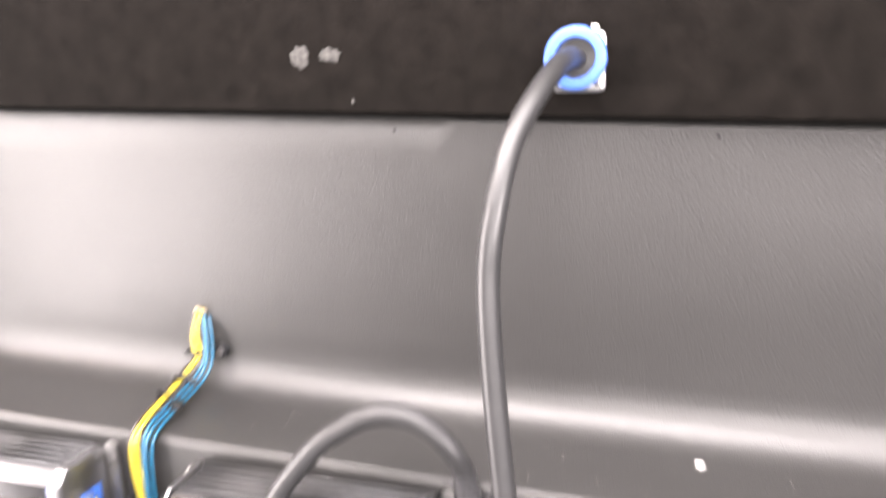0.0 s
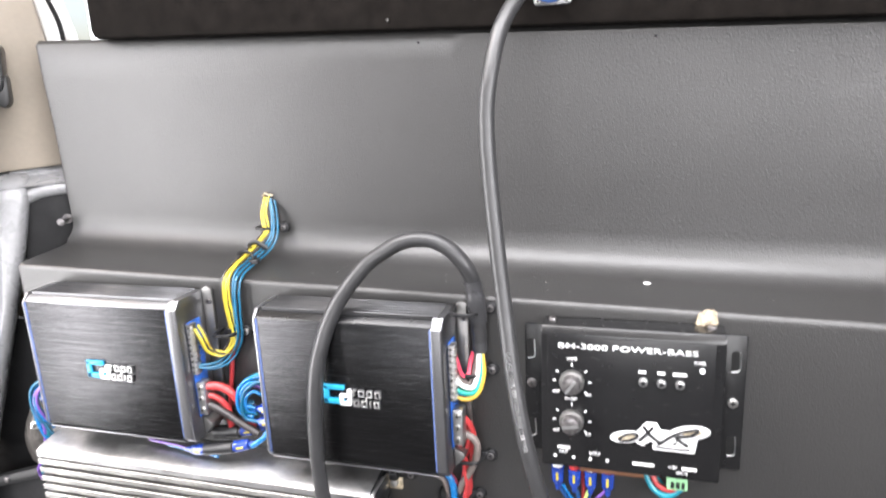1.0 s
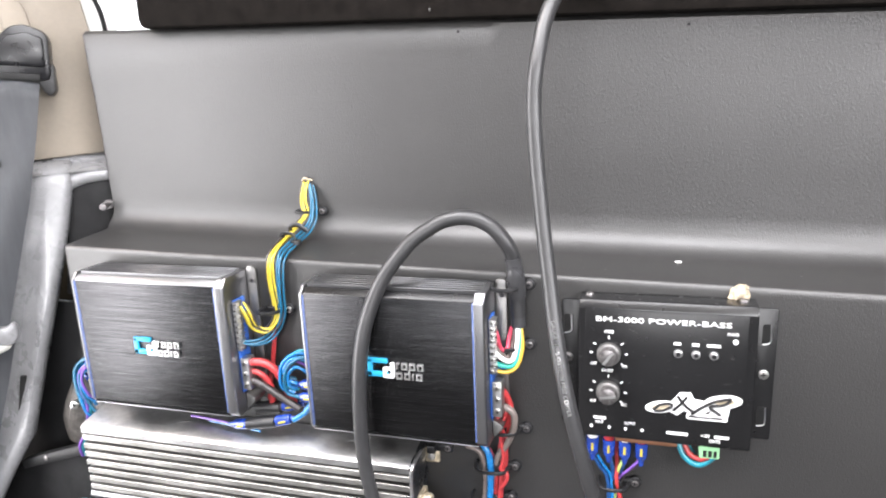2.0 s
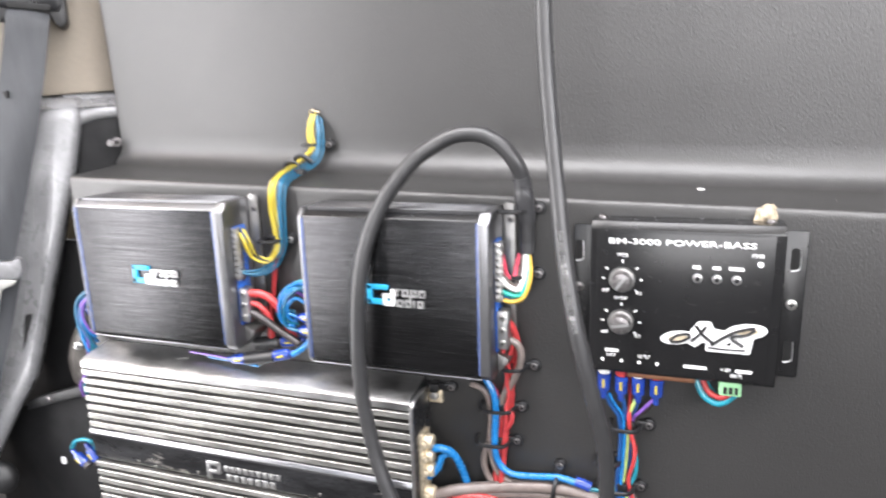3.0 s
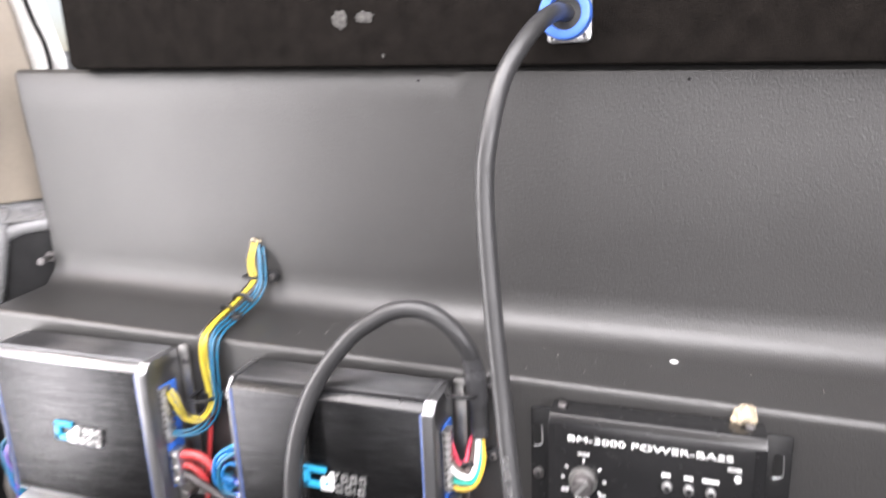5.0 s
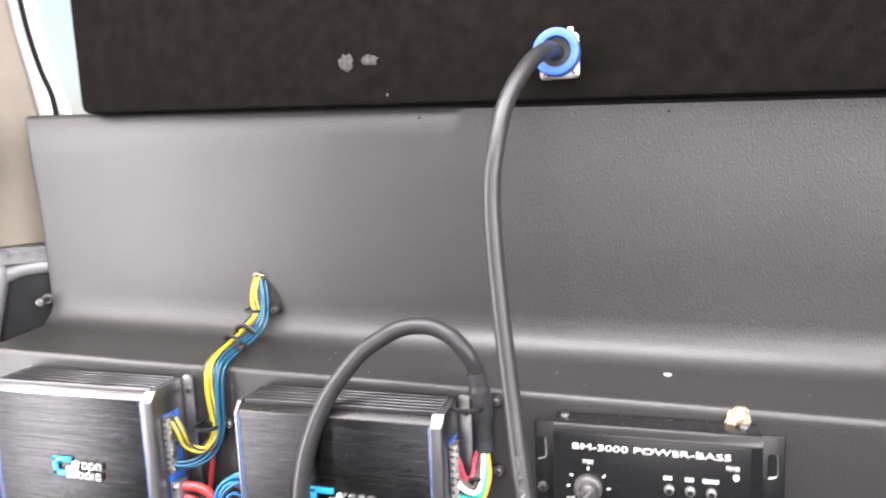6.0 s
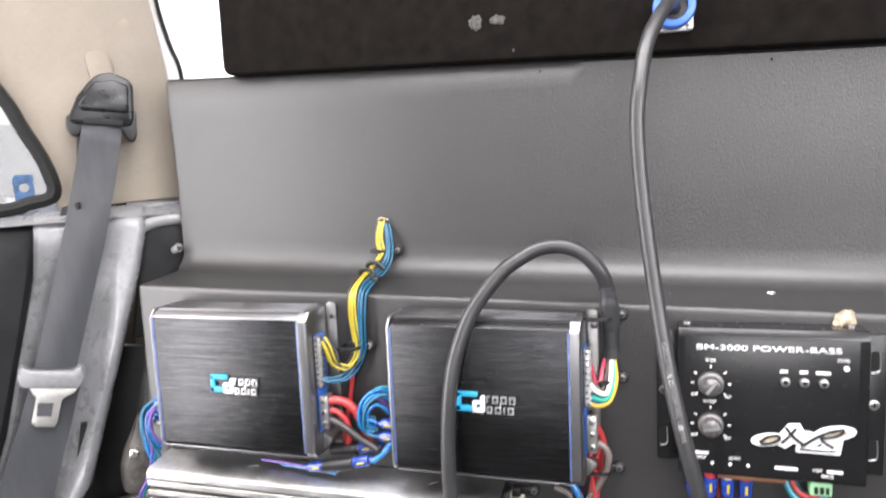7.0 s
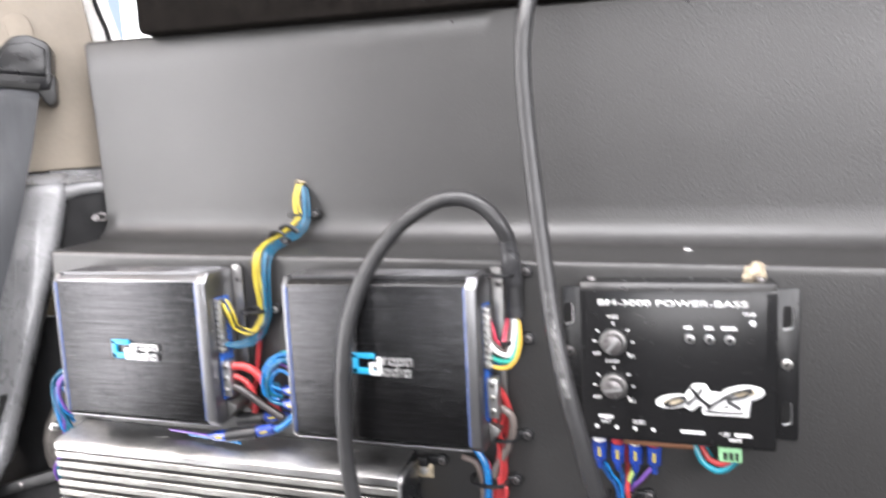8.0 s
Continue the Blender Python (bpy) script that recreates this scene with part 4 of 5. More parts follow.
# ---- plugs ----
def rca_plug(at, way, band, group="audio plugs"):
    """A blue audio plug: collar, tapered barrel, strain relief, a yellow mark."""
    at, way = Vector(at), Vector(way).normalized()
    plug = thing("audio_plug", "translucent blue audio plug with a yellow mark", "audio plug", at, group)
    part("collar", disc(at, 0.052, 0.05, way, 16, 0.008), band, plug)
    barrel = part("barrel", disc(at + way * 0.05, 0.062, 0.17, way, 16, 0.02, 0.9), BLUE_PLUG, plug)
    part("strain_relief", disc(at + way * 0.21, 0.035, 0.09, way, 12, 0.01, 0.7), BLUE_PLUG, plug)
    front = Vector((0, -1, 0)) - way * Vector((0, -1, 0)).dot(way)
    front.normalize()
    c = at + way * 0.13 + front * 0.052
    part("mark", tube([c - way * 0.04, c, c + way * 0.04], 0.014, 6, 2), YELLOW_W, barrel, "yellow printed mark")
    return plug


for x, z, band in ((0.245, 3.80, WHITE_W), (0.395, 3.79, RED_W), (0.54, 3.79, WHITE_W), (0.69, 3.79, RED_W)):
    rca_plug((x, -0.16, z), (0.0, 0.02, -1), band)
rca_plug((-2.56, -0.2, 4.02), (-1, 0, 0.02), RED_W)
rca_plug((-2.58, -0.2, 3.88), (-1, 0, 0.0), WHITE_W)
for at, way in (((-3.36, -0.32, 3.56), (-1, -0.05, -0.1)), ((-3.12, -0.3, 3.60), (1, 0.1, 0.22)), ((-3.12, -0.14, 3.70), (1, 0.1, 0.15))):
    rca_plug(at, way, BLACK_W)
rca_plug((-5.36, -0.2, 4.10), (-1, -0.1, -0.1), RED_W)
rca_plug((-5.40, -0.2, 3.80), (-1, -0.15, 0.4), WHITE_W)
rca_plug((-5.86, -0.35, 1.90), (-0.8, 0, 0.6), BLACK_W)
rca_plug((-5.74, -0.3, 1.93), (-0.55, 0, 0.75), BLACK_W)
for a, b in (((-3.42, -0.32, 3.555), (-3.08, -0.3, 3.61)), ((-3.4, -0.14, 3.66), (-3.1, -0.14, 3.70))):
    a, b = Vector(a), Vector(b)
    solo("plug_coupler", tube([a, (a + b) / 2, b], 0.068, 14, 3), BLACK_PLASTIC, "black plastic coupler joining two audio plugs", "plug coupler")


# ---- ties ----
def cable_tie(sx, sz, reach, y=-0.003, tilt=0.0, metal=SCREW, drop=0.05):
    """A screwed saddle with a black strap that goes round a bundle lying to the left of it."""
    tie = thing("cable_tie", "black screwed cable tie mount on the panel", "cable tie", (sx, y, sz), "cable ties")
    m = Matrix.Translation(Vector((sx, 0, sz)) * U) @ Matrix.Rotation(radians(-tilt), 4, "Y") @ Matrix.Translation(-Vector((sx, 0, sz)) * U)

    def put(name, bm, mat, label=""):
        bmesh.ops.transform(bm, matrix=m, verts=bm.verts)
        return part(name, bm, mat, tie, label)

    put("saddle", disc((sx, y, sz), 0.062, 0.045, (0, -1, 0), 16, 0.012), BLACK_PLASTIC)
    put("lug", block(sx - 0.15, sx, y - 0.06, y, sz - 0.04, sz + 0.04, 0.012), BLACK_PLASTIC)
    put("strap_head", block(sx - 0.21, sx - 0.12, y - 0.12, y - 0.01, sz - 0.045, sz + 0.045, 0.012), BLACK_PLASTIC)
    if reach:
        x0, far = sx - 0.06, sx - 0.18 - reach
        put("strap", tube([(x0, y - 0.05, sz), (x0 - 0.05, y - 0.15 - drop, sz), (far + reach * 0.3, y - 0.16 - drop, sz), (far, y - 0.09, sz), (far, y - 0.01, sz)], 0.020, 6, 5), BLACK_PLASTIC)
    screw((sx, y - 0.045, sz), 0.036, tie, metal)
    return tie


cable_tie(-0.37, 5.19, 0.16, drop=0.10)
cable_tie(-0.37, 4.585, 0.22, drop=0.05)
cable_tie(-0.41, 3.69, 0.18, drop=0.05)
cable_tie(-0.53, 3.25, 0.22)
cable_tie(-0.58, 2.89, 0.22)
cable_tie(-1.24, 3.37, 0.0)
cable_tie(-0.16, 2.69, 0.1, tilt=80)
cable_tie(0.64, 3.23, 0.16)
cable_tie(0.47, 2.86, 0.1)
cable_tie(0.59, 2.60, 0.2)
cable_tie(-2.94, 4.80, 0.12, metal=BRIGHT_SCREW)
cable_tie(-2.92, 5.69, 0.12, y=0.905, drop=-0.03)
tie = solo("cable_tie", disc((-2.98, 0.3, 5.43), 0.065, 0.05, (0, 0, 1), 16, 0.01), BLACK_PLASTIC, "black cable tie mount screwed to the ledge", "cable tie", group="cable ties")
solo("cable_tie", tube([(-3.19, 0.36, 5.42), (-3.17, 0.34, 5.52), (-3.07, 0.30, 5.55), (-2.98, 0.28, 5.53), (-2.96, 0.26, 5.43)], 0.026, 6, 5, flat=0.4), BLACK_PLASTIC, "black cable tie round the speaker wires", "cable tie", group="cable ties")
solo("cable_tie", tube([(-3.17, 0.55, 5.5), (-3.14, 0.5, 5.58), (-3.06, 0.52, 5.6), (-2.97, 0.56, 5.52)], 0.026, 6, 5, flat=0.4), BLACK_PLASTIC, "black cable tie round the speaker wires", "cable tie", group="cable ties")

# ---- small things on the board ----
bm = bmesh.new()
bmesh.ops.create_icosphere(bm, subdivisions=3, radius=1.0)
for v in bm.verts:
    k = 1 + 0.45 * noise.noise(v.co * 2.6)
    v.co = Vector((1.465 + 0.075 * v.co.x * k + 0.03 * v.co.z, -0.03 + 0.05 * v.co.y * k, 5.17 + 0.095 * v.co.z * k)) * U
solo("glue_blob", bm, FOAM, "lump of dried yellowish glue on the panel edge", "glue residue")
bm = bmesh.new()
bmesh.ops.create_icosphere(bm, subdivisions=2, radius=1.0)
for v in bm.verts:
    v.co = Vector((0.985 + 0.036 * v.co.x, 0.56 + 0.03 * v.co.y, front_z(0.98) + 0.044 + 0.01 * v.co.z)) * U
solo("foam_chip", bm, WHITE, "small white foam chip on the ledge", "chip")
pin = thing("striker_pin", "dark metal striker pin on the inner trim", "pin", (-6.0, 0.95, 5.73))
part("shaft", disc((-6.03, 0.97, 5.73), 0.03, 0.26, (0.45, -0.9, 0), 12, 0.008), SCREW, pin)
part("head", disc((-5.93, 0.77, 5.73), 0.045, 0.04, (0.45, -0.9, 0), 14, 0.01), SCREW, pin)
part("washer", disc((-6.03, 0.965, 5.73), 0.06, 0.02, (0.45, -0.9, 0), 14), SCREW, pin)

# dimples drawn as dark discs, the shade of each hollow put into its colour
bm = bmesh.new()
for x, dz in ((-5.35, 0.09), (-4.62, 0.10), (-3.98, 0.07), (-1.2, 0.12), (1.0, 0.11), (2.9, 0.10)):
    disc((x, 0.812, top_z(x) - dz), 0.014, 0.008, (0, -1, 0), 10, 0.004, bm=bm)
solo("staple_heads", bm, MATT_TRIM, "small dark dimples under the board's top edge", "staples", "stuff")

# ---- metal in the gap beside the amplifiers ----
bracket = thing("seat_bracket", "dull metal bracket with a bolt in the trim gap", "bracket", (-6.6, 0.4, 2.6))
bm = bmesh.new()
rows = []
for z, w, y in ((2.55, 0.34, 0.36), (2.75, 0.36, 0.32), (2.95, 0.30, 0.27), (3.15, 0.26, 0.30), (3.35, 0.20, 0.38), (3.6, 0.12, 0.48)):
    rows.append([bm.verts.new(Vector((-6.55 - 0.1 * (3 - z) + w * s, y + d, z)) * U) for s, d in ((-1, 0.25), (-0.6, 0.05), (0.0, -0.02), (0.6, 0.06), (1, 0.3))])
for a, b in zip(rows, rows[1:]):
    for k in range(4):
        bm.faces.new((a[k], a[k + 1], b[k + 1], b[k]))
part("pressing", bm, BARE_METAL, bracket)
part("bolt", disc((-6.48, 0.36, 3.16), 0.06, 0.1, (0.3, -0.9, 0.1), 6, 0.012), BRIGHT_SCREW, bracket)
part("stud", disc((-6.48, 0.36, 3.16), 0.025, 0.16, (0.3, -0.9, 0.1), 10, 0.008), SATIN, bracket)
lip = thing("sill_lip", "dark plastic sill edge fixed with a bolt", "sill", (-6.6, 0.0, 2.0))
part("ledge", plate([(-7.25, 2.40), (-6.86, 2.54), (-6.0, 2.82), (-5.9, 2.80), (-5.9, 2.70), (-6.8, 2.42), (-7.25, 2.27)], 0.02, 0.16, 0.02), DARK_TRIM, lip)
part("kick_panel", plate([(-8.2, 0.62), (-5.5, 0.62), (-5.5, 2.9), (-5.9, 2.74), (-6.85, 2.42), (-7.3, 2.26), (-8.2, 2.0)], 0.16, 0.3, 0.02), MATT_TRIM, lip)
part("bolt", disc((-6.80, 0.02, 2.50), 0.04, 0.02, (0, -1, 0), 14, 0.012), SCREW, lip)

# ---- seat belt ----
belt = thing("seat_belt", "grey seat belt hanging from its pillar guide", "seat belt", (-7.0, -0.1, 2.4))


def strap(stations, n_thick=0.012):
    """A woven strap: pairs of edges (u, z, n) down its run, softly bowed."""
    bm, rows = bmesh.new(), []
    fine = []
    for (a, b), (c, d) in zip(stations, stations[1:]):
        for k in range(5):
            t = k / 5
            fine.append((Vector(a).lerp(Vector(c), t), Vector(b).lerp(Vector(d), t)))
    fine.append(tuple(Vector(q) for q in stations[-1]))
    for i, (a, b) in enumerate(fine):
        row = []
        for k in range(9):
            q = a.lerp(b, k / 8)
            wob = 0.015 * math.sin(i * 0.35 + k * 0.5) + 0.02 * math.sin(math.pi * k / 8)
            row.append(bm.verts.new(side(q.x, q.y, q.z + wob) * U))
        rows.append(row)
    for a, b in zip(rows, rows[1:]):
        for k in range(8):
            bm.faces.new((a[k], a[k + 1], b[k + 1], b[k]))
    shell = bmesh.ops.extrude_face_region(bm, geom=bm.faces[:])
    bmesh.ops.translate(bm, verts=[v for v in shell["geom"] if isinstance(v, bmesh.types.BMVert)], vec=-NDIR * n_thick * U)
    return bm


part("webbing", strap([((1.01, 7.35, -0.06), (0.57, 7.31, -0.06)), ((1.03, 7.22, 0.02), (0.59, 7.18, 0.02)), ((1.16, 6.7, 0.02), (0.70, 6.66, 0.02)), ((1.36, 5.93, 0.1), (0.89, 5.89, 0.1)), ((1.79, 4.45, 0.14), (1.35, 4.38, 0.14))]), WEBBING, belt)
part("lower_webbing", strap([((1.84, 4.30, 0.10), (1.32, 4.2, 0.08)), ((2.05, 3.7, 0.1), (1.50, 3.6, 0.05)), ((2.33, 2.98, 0.1), (1.75, 2.83, 0.05)), ((2.9, 1.2, 0.15), (2.3, 1.0, 0.1))]), WEBBING, belt)
part("rear_run", strap([((1.08, 7.3, -0.2), (1.0, 7.28, -0.2)), ((1.18, 6.4, -0.25), (1.04, 6.38, -0.25))]), GASKET, belt)
guide = part("guide_cover", upright([(1.16, 7.40), (1.09, 7.55), (1.04, 7.67), (0.86, 7.88), (0.78, 7.94), (0.63, 7.96), (0.45, 7.88), (0.40, 7.81), (0.43, 7.39), (0.47, 7.30), (1.1, 7.34)], -0.44, 0.0, 0.06), GUIDE_BLACK, belt, "black plastic belt guide cover")
part("cover_face", upright([(1.03, 7.58), (0.84, 7.83), (0.62, 7.87), (0.46, 7.79), (0.48, 7.46), (1.0, 7.5)], -0.03, 0.03, 0.03), GUIDE_BLACK, guide)
part("guide_frame", upright([(1.17, 7.46), (1.19, 7.30), (1.15, 7.21), (1.07, 7.19), (1.02, 7.26), (0.98, 7.31), (0.58, 7.27), (0.54, 7.16), (0.47, 7.11), (0.41, 7.18), (0.40, 7.5)], -0.4, -0.04, 0.06), DARK_TRIM, belt, "dark grey belt guide frame")
part("guide_slot", upright([(1.0, 7.34), (0.98, 7.42), (0.55, 7.38), (0.56, 7.30)], -0.05, 0.012, 0.01), GASKET, belt)
part("belt_stop", upright([(1.96, 4.36), (1.95, 4.47), (1.90, 4.52), (1.84, 4.45), (1.38, 4.37), (1.31, 4.43), (1.26, 4.38), (1.26, 4.25), (1.33, 4.15), (1.40, 4.16), (1.88, 4.24), (1.94, 4.27)], 0.06, 0.24, 0.04), TRIM, belt, "grey plastic tongue grip")
bm = upright([(1.86, 4.22), (1.36, 4.13), (1.40, 4.08), (1.52, 4.04), (1.55, 3.99), (1.61, 3.76), (1.65, 3.70), (1.84, 3.74), (1.88, 3.80), (1.82, 4.02), (1.80, 4.10)], 0.14, 0.165, 0.006)
tongue = part("tongue", bm, STEEL, belt, "bright steel latch tongue")
part("latch_hole", upright([(1.79, 4.03), (1.63, 4.0), (1.67, 3.84), (1.82, 3.87)], 0.15, 0.172), WEBBING, tongue)
solo("butt_connector", tube([(0.0, -0.12, 2.60), (0.06, -0.12, 2.585), (0.14, -0.12, 2.56)], 0.05, 12, 3), BLUE_PLUG, "blue crimp connector on a bright blue wire", "connector")
solo("torn_edge", tube([(-3.16, 0.895, 6.04), (-3.12, 0.88, 6.07), (-3.07, 0.875, 6.06), (-3.02, 0.885, 6.05)], [0.010, 0.016, 0.008, 0.012], 7, 4), FOAM, "frayed pale edge of a wire hole", "torn edge")
# floor corner beside the finned amplifier
bm = bmesh.new()
bmesh.ops.create_uvsphere(bm, u_segments=20, v_segments=10, radius=1.0)
for v in bm.verts:
    v.co = (side(1.95, 1.5, 0.0) + Vector((0.24 * v.co.x, 0.16 * v.co.y, 0.22 * v.co.z))) * U
solo("hinge_cover", bm, DARK_TRIM, "rounded dark plastic hinge cover on the side trim", "cover")
solo("paper_tag", plate(rounded(-6.93, -6.85, 1.48, 1.58, 0.02), 0.13, 0.145), WHITE, "small white paper tag on dark trim", "tag")
for k in range(7):
    rnd = random.Random(70 + k)
    x, y, d = -4.6 + 2.7 * rnd.random(), -0.08 - 0.26 * rnd.random(), 0.05 + 0.06 * rnd.random()
    a, b = Vector((x, y, 3.451 + 0.179 * (y + 0.015))), Vector((x + d, y + 0.04, 3.451 + 0.179 * (y + 0.055)))
    part("scratch", tube([a, (a + b) / 2, b], 0.0025, 5, 2), FIN, big)
bm = bmesh.new()
for k in range(26):
    rnd = random.Random(300 + k)
    x, y = -3.0 + 5.2 * rnd.random(), 0.08 + 0.5 * rnd.random()
    disc((x, y, front_z(x) + 0.066 * y + 0.002), 0.004 + 0.006 * rnd.random(), 0.004, (0, 0, 1), 6, bm=bm)
solo("dust_specks", bm, DUST, "pale dust specks scattered on the ledge", "dust", "stuff")


# ---- wiring ----
def wire(parent, skin, radius, points, shift=(0, 0, 0)):
    part("wire", tube(points, radius, 10, 5, shift=shift), skin, parent)


yel_run = [(-3.10, 0.90, 6.03), (-3.11, 0.82, 5.89), (-3.11, 0.80, 5.78), (-3.08, 0.78, 5.66), (-3.12, 0.72, 5.58), (-3.11, 0.40, 5.49), (-3.07, 0.08, 5.44), (-3.07, -0.08, 5.34), (-3.08, -0.10, 5.12), (-3.05, -0.10, 4.84), (-3.05, -0.12, 4.70), (-3.14, -0.18, 4.59), (-3.25, -0.26, 4.65), (-3.28, -0.31, 4.81), (-3.34, -0.31, 4.92)]
blu_run = [(-3.06, 0.90, 6.01), (-3.00, 0.82, 5.83), (-2.99, 0.76, 5.63), (-3.01, 0.62, 5.51), (-3.00, 0.30, 5.45), (-2.98, 0.02, 5.40), (-2.98, -0.08, 5.28), (-2.99, -0.10, 5.01), (-3.00, -0.10, 4.78), (-3.08, -0.12, 4.59), (-3.18, -0.20, 4.49), (-3.31, -0.29, 4.48), (-3.41, -0.31, 4.52)]
gpink_run = [(-0.52, -0.12, 4.79), (-0.55, -0.14, 4.68), (-0.56, -0.20, 4.59), (-0.61, -0.24, 4.61), (-0.64, -0.28, 4.77), (-0.68, -0.30, 4.87), (-0.73, -0.30, 4.91)]
gblack_run = [(-0.51, -0.10, 4.79), (-0.53, -0.10, 4.62), (-0.56, -0.14, 4.51), (-0.62, -0.22, 4.57), (-0.67, -0.28, 4.71), (-0.73, -0.30, 4.82)]
gbrown_run = [(-0.49, -0.13, 4.80), (-0.51, -0.15, 4.63), (-0.55, -0.20, 4.51), (-0.61, -0.26, 4.57), (-0.67, -0.30, 4.67), (-0.74, -0.30, 4.75)]
gwhite_run = [(-0.46, -0.16, 4.80), (-0.47, -0.19, 4.61), (-0.51, -0.24, 4.49), (-0.59, -0.30, 4.53), (-0.66, -0.32, 4.62), (-0.74, -0.30, 4.68)]
ggreen_run = [(-0.45, -0.14, 4.80), (-0.45, -0.17, 4.60), (-0.50, -0.22, 4.44), (-0.60, -0.27, 4.45), (-0.68, -0.30, 4.51), (-0.74, -0.30, 4.59)]
gyellow_run = [(-0.44, -0.13, 4.80), (-0.42, -0.16, 4.60), (-0.47, -0.20, 4.42), (-0.57, -0.24, 4.37), (-0.68, -0.28, 4.41), (-0.75, -0.30, 4.46)]
gblue_run = [(-0.46, -0.10, 4.79), (-0.45, -0.12, 4.58), (-0.51, -0.16, 4.39), (-0.61, -0.20, 4.39), (-0.69, -0.26, 4.43), (-0.75, -0.30, 4.51)]
pred_run = [(-0.74, -0.30, 4.24), (-0.62, -0.24, 4.19), (-0.55, -0.18, 4.03), (-0.55, -0.12, 3.82), (-0.60, -0.10, 3.56), (-0.64, -0.10, 3.33), (-0.67, -0.10, 3.04), (-0.70, -0.10, 2.74), (-0.73, -0.10, 2.43), (-0.75, -0.10, 2.18)]
pred2_run = [(-0.75, -0.28, 4.17), (-0.63, -0.20, 4.06), (-0.59, -0.12, 3.84), (-0.64, -0.08, 3.60), (-0.62, -0.06, 3.37), (-0.67, -0.06, 3.07), (-0.77, -0.06, 2.76), (-0.80, -0.06, 2.45), (-0.84, -0.06, 2.13)]
predthin_run = [(-0.60, -0.16, 3.64), (-0.65, -0.20, 3.79), (-0.66, -0.22, 3.90), (-0.62, -0.22, 3.98), (-0.58, -0.20, 3.93), (-0.65, -0.16, 3.69), (-0.63, -0.14, 3.40), (-0.66, -0.14, 3.26), (-0.60, -0.16, 3.24), (-0.60, -0.16, 3.15), (-0.68, -0.12, 3.02)]
pbrown_run = [(-0.76, -0.28, 4.06), (-0.60, -0.22, 4.00), (-0.51, -0.20, 3.92), (-0.51, -0.18, 3.77), (-0.58, -0.14, 3.58), (-0.70, -0.10, 3.35), (-0.74, -0.06, 3.09), (-0.86, -0.05, 2.83), (-0.91, -0.06, 2.65), (-0.87, -0.06, 2.47), (-0.75, -0.06, 2.35)]
pblue_run = [(-0.88, -0.10, 3.55), (-0.78, -0.12, 3.38), (-0.77, -0.13, 3.10), (-0.78, -0.13, 2.86), (-0.74, -0.13, 2.68), (-0.62, -0.13, 2.58), (-0.40, -0.12, 2.58), (-0.16, -0.12, 2.61), (0.02, -0.12, 2.58)]
pgrey_run = [(-1.03, -0.06, 3.44), (-0.88, -0.08, 3.39), (-0.83, -0.08, 3.18), (-0.84, -0.08, 2.88), (-0.81, -0.09, 2.65), (-0.71, -0.09, 2.50), (-0.53, -0.08, 2.45), (-0.28, -0.08, 2.46), (-0.01, -0.08, 2.44)]
ppink_run = [(-0.85, -0.06, 3.49), (-0.76, -0.06, 3.35), (-0.75, -0.05, 3.12), (-0.75, -0.05, 2.76)]
thick1_run = [(-1.40, -0.25, 2.27), (-1.17, -0.20, 2.34), (-0.85, -0.12, 2.38), (-0.52, -0.10, 2.44), (-0.19, -0.10, 2.48), (0.07, -0.10, 2.47), (0.28, -0.10, 2.42)]
thick2_run = [(-1.39, -0.20, 2.16), (-1.08, -0.15, 2.26), (-0.70, -0.08, 2.32), (-0.31, -0.08, 2.38), (0.01, -0.08, 2.37)]
tred_run = [(-1.40, -0.25, 2.13), (-1.14, -0.22, 2.27), (-0.89, -0.18, 2.30), (-0.68, -0.15, 2.25)]
t3a_run = [(-1.42, -0.25, 2.77), (-1.29, -0.25, 2.81), (-1.18, -0.20, 2.73), (-1.11, -0.15, 2.54), (-1.07, -0.10, 2.32), (-1.03, -0.08, 2.08)]
t3b_run = [(-1.44, -0.25, 2.47), (-1.34, -0.25, 2.58), (-1.29, -0.22, 2.71), (-1.21, -0.20, 2.74)]
r1_run = [(0.26, -0.16, 3.54), (0.31, -0.12, 3.42), (0.38, -0.10, 3.30), (0.40, -0.10, 3.08), (0.39, -0.10, 2.80), (0.38, -0.10, 2.63), (0.41, -0.10, 2.40)]
r2_run = [(0.40, -0.16, 3.55), (0.43, -0.12, 3.41), (0.43, -0.10, 3.28), (0.43, -0.09, 3.06), (0.42, -0.09, 2.80), (0.41, -0.09, 2.62), (0.46, -0.10, 2.42)]
r3_run = [(0.53, -0.16, 3.54), (0.49, -0.12, 3.41), (0.46, -0.08, 3.27), (0.46, -0.08, 3.05), (0.45, -0.08, 2.80), (0.44, -0.08, 2.60), (0.50, -0.10, 2.42)]
r4_run = [(0.67, -0.16, 3.54), (0.58, -0.12, 3.41), (0.49, -0.07, 3.27), (0.48, -0.06, 3.05), (0.48, -0.06, 2.79), (0.47, -0.06, 2.59), (0.54, -0.10, 2.43)]
rred_run = [(0.45, -0.10, 3.76), (0.47, -0.08, 3.52), (0.47, -0.12, 3.30), (0.49, -0.10, 3.15), (0.53, -0.12, 3.01), (0.52, -0.12, 2.87), (0.48, -0.10, 2.68), (0.54, -0.08, 2.42)]
rteal_run = [(0.47, -0.06, 3.27), (0.50, -0.06, 3.08), (0.54, -0.06, 2.86), (0.51, -0.08, 2.67), (0.37, -0.08, 2.56), (0.22, -0.08, 2.52), (0.07, -0.10, 2.52)]
gr1_run = [(1.01, -0.10, 3.75), (1.07, -0.14, 3.63), (1.17, -0.16, 3.57), (1.25, -0.17, 3.60), (1.32, -0.17, 3.67)]
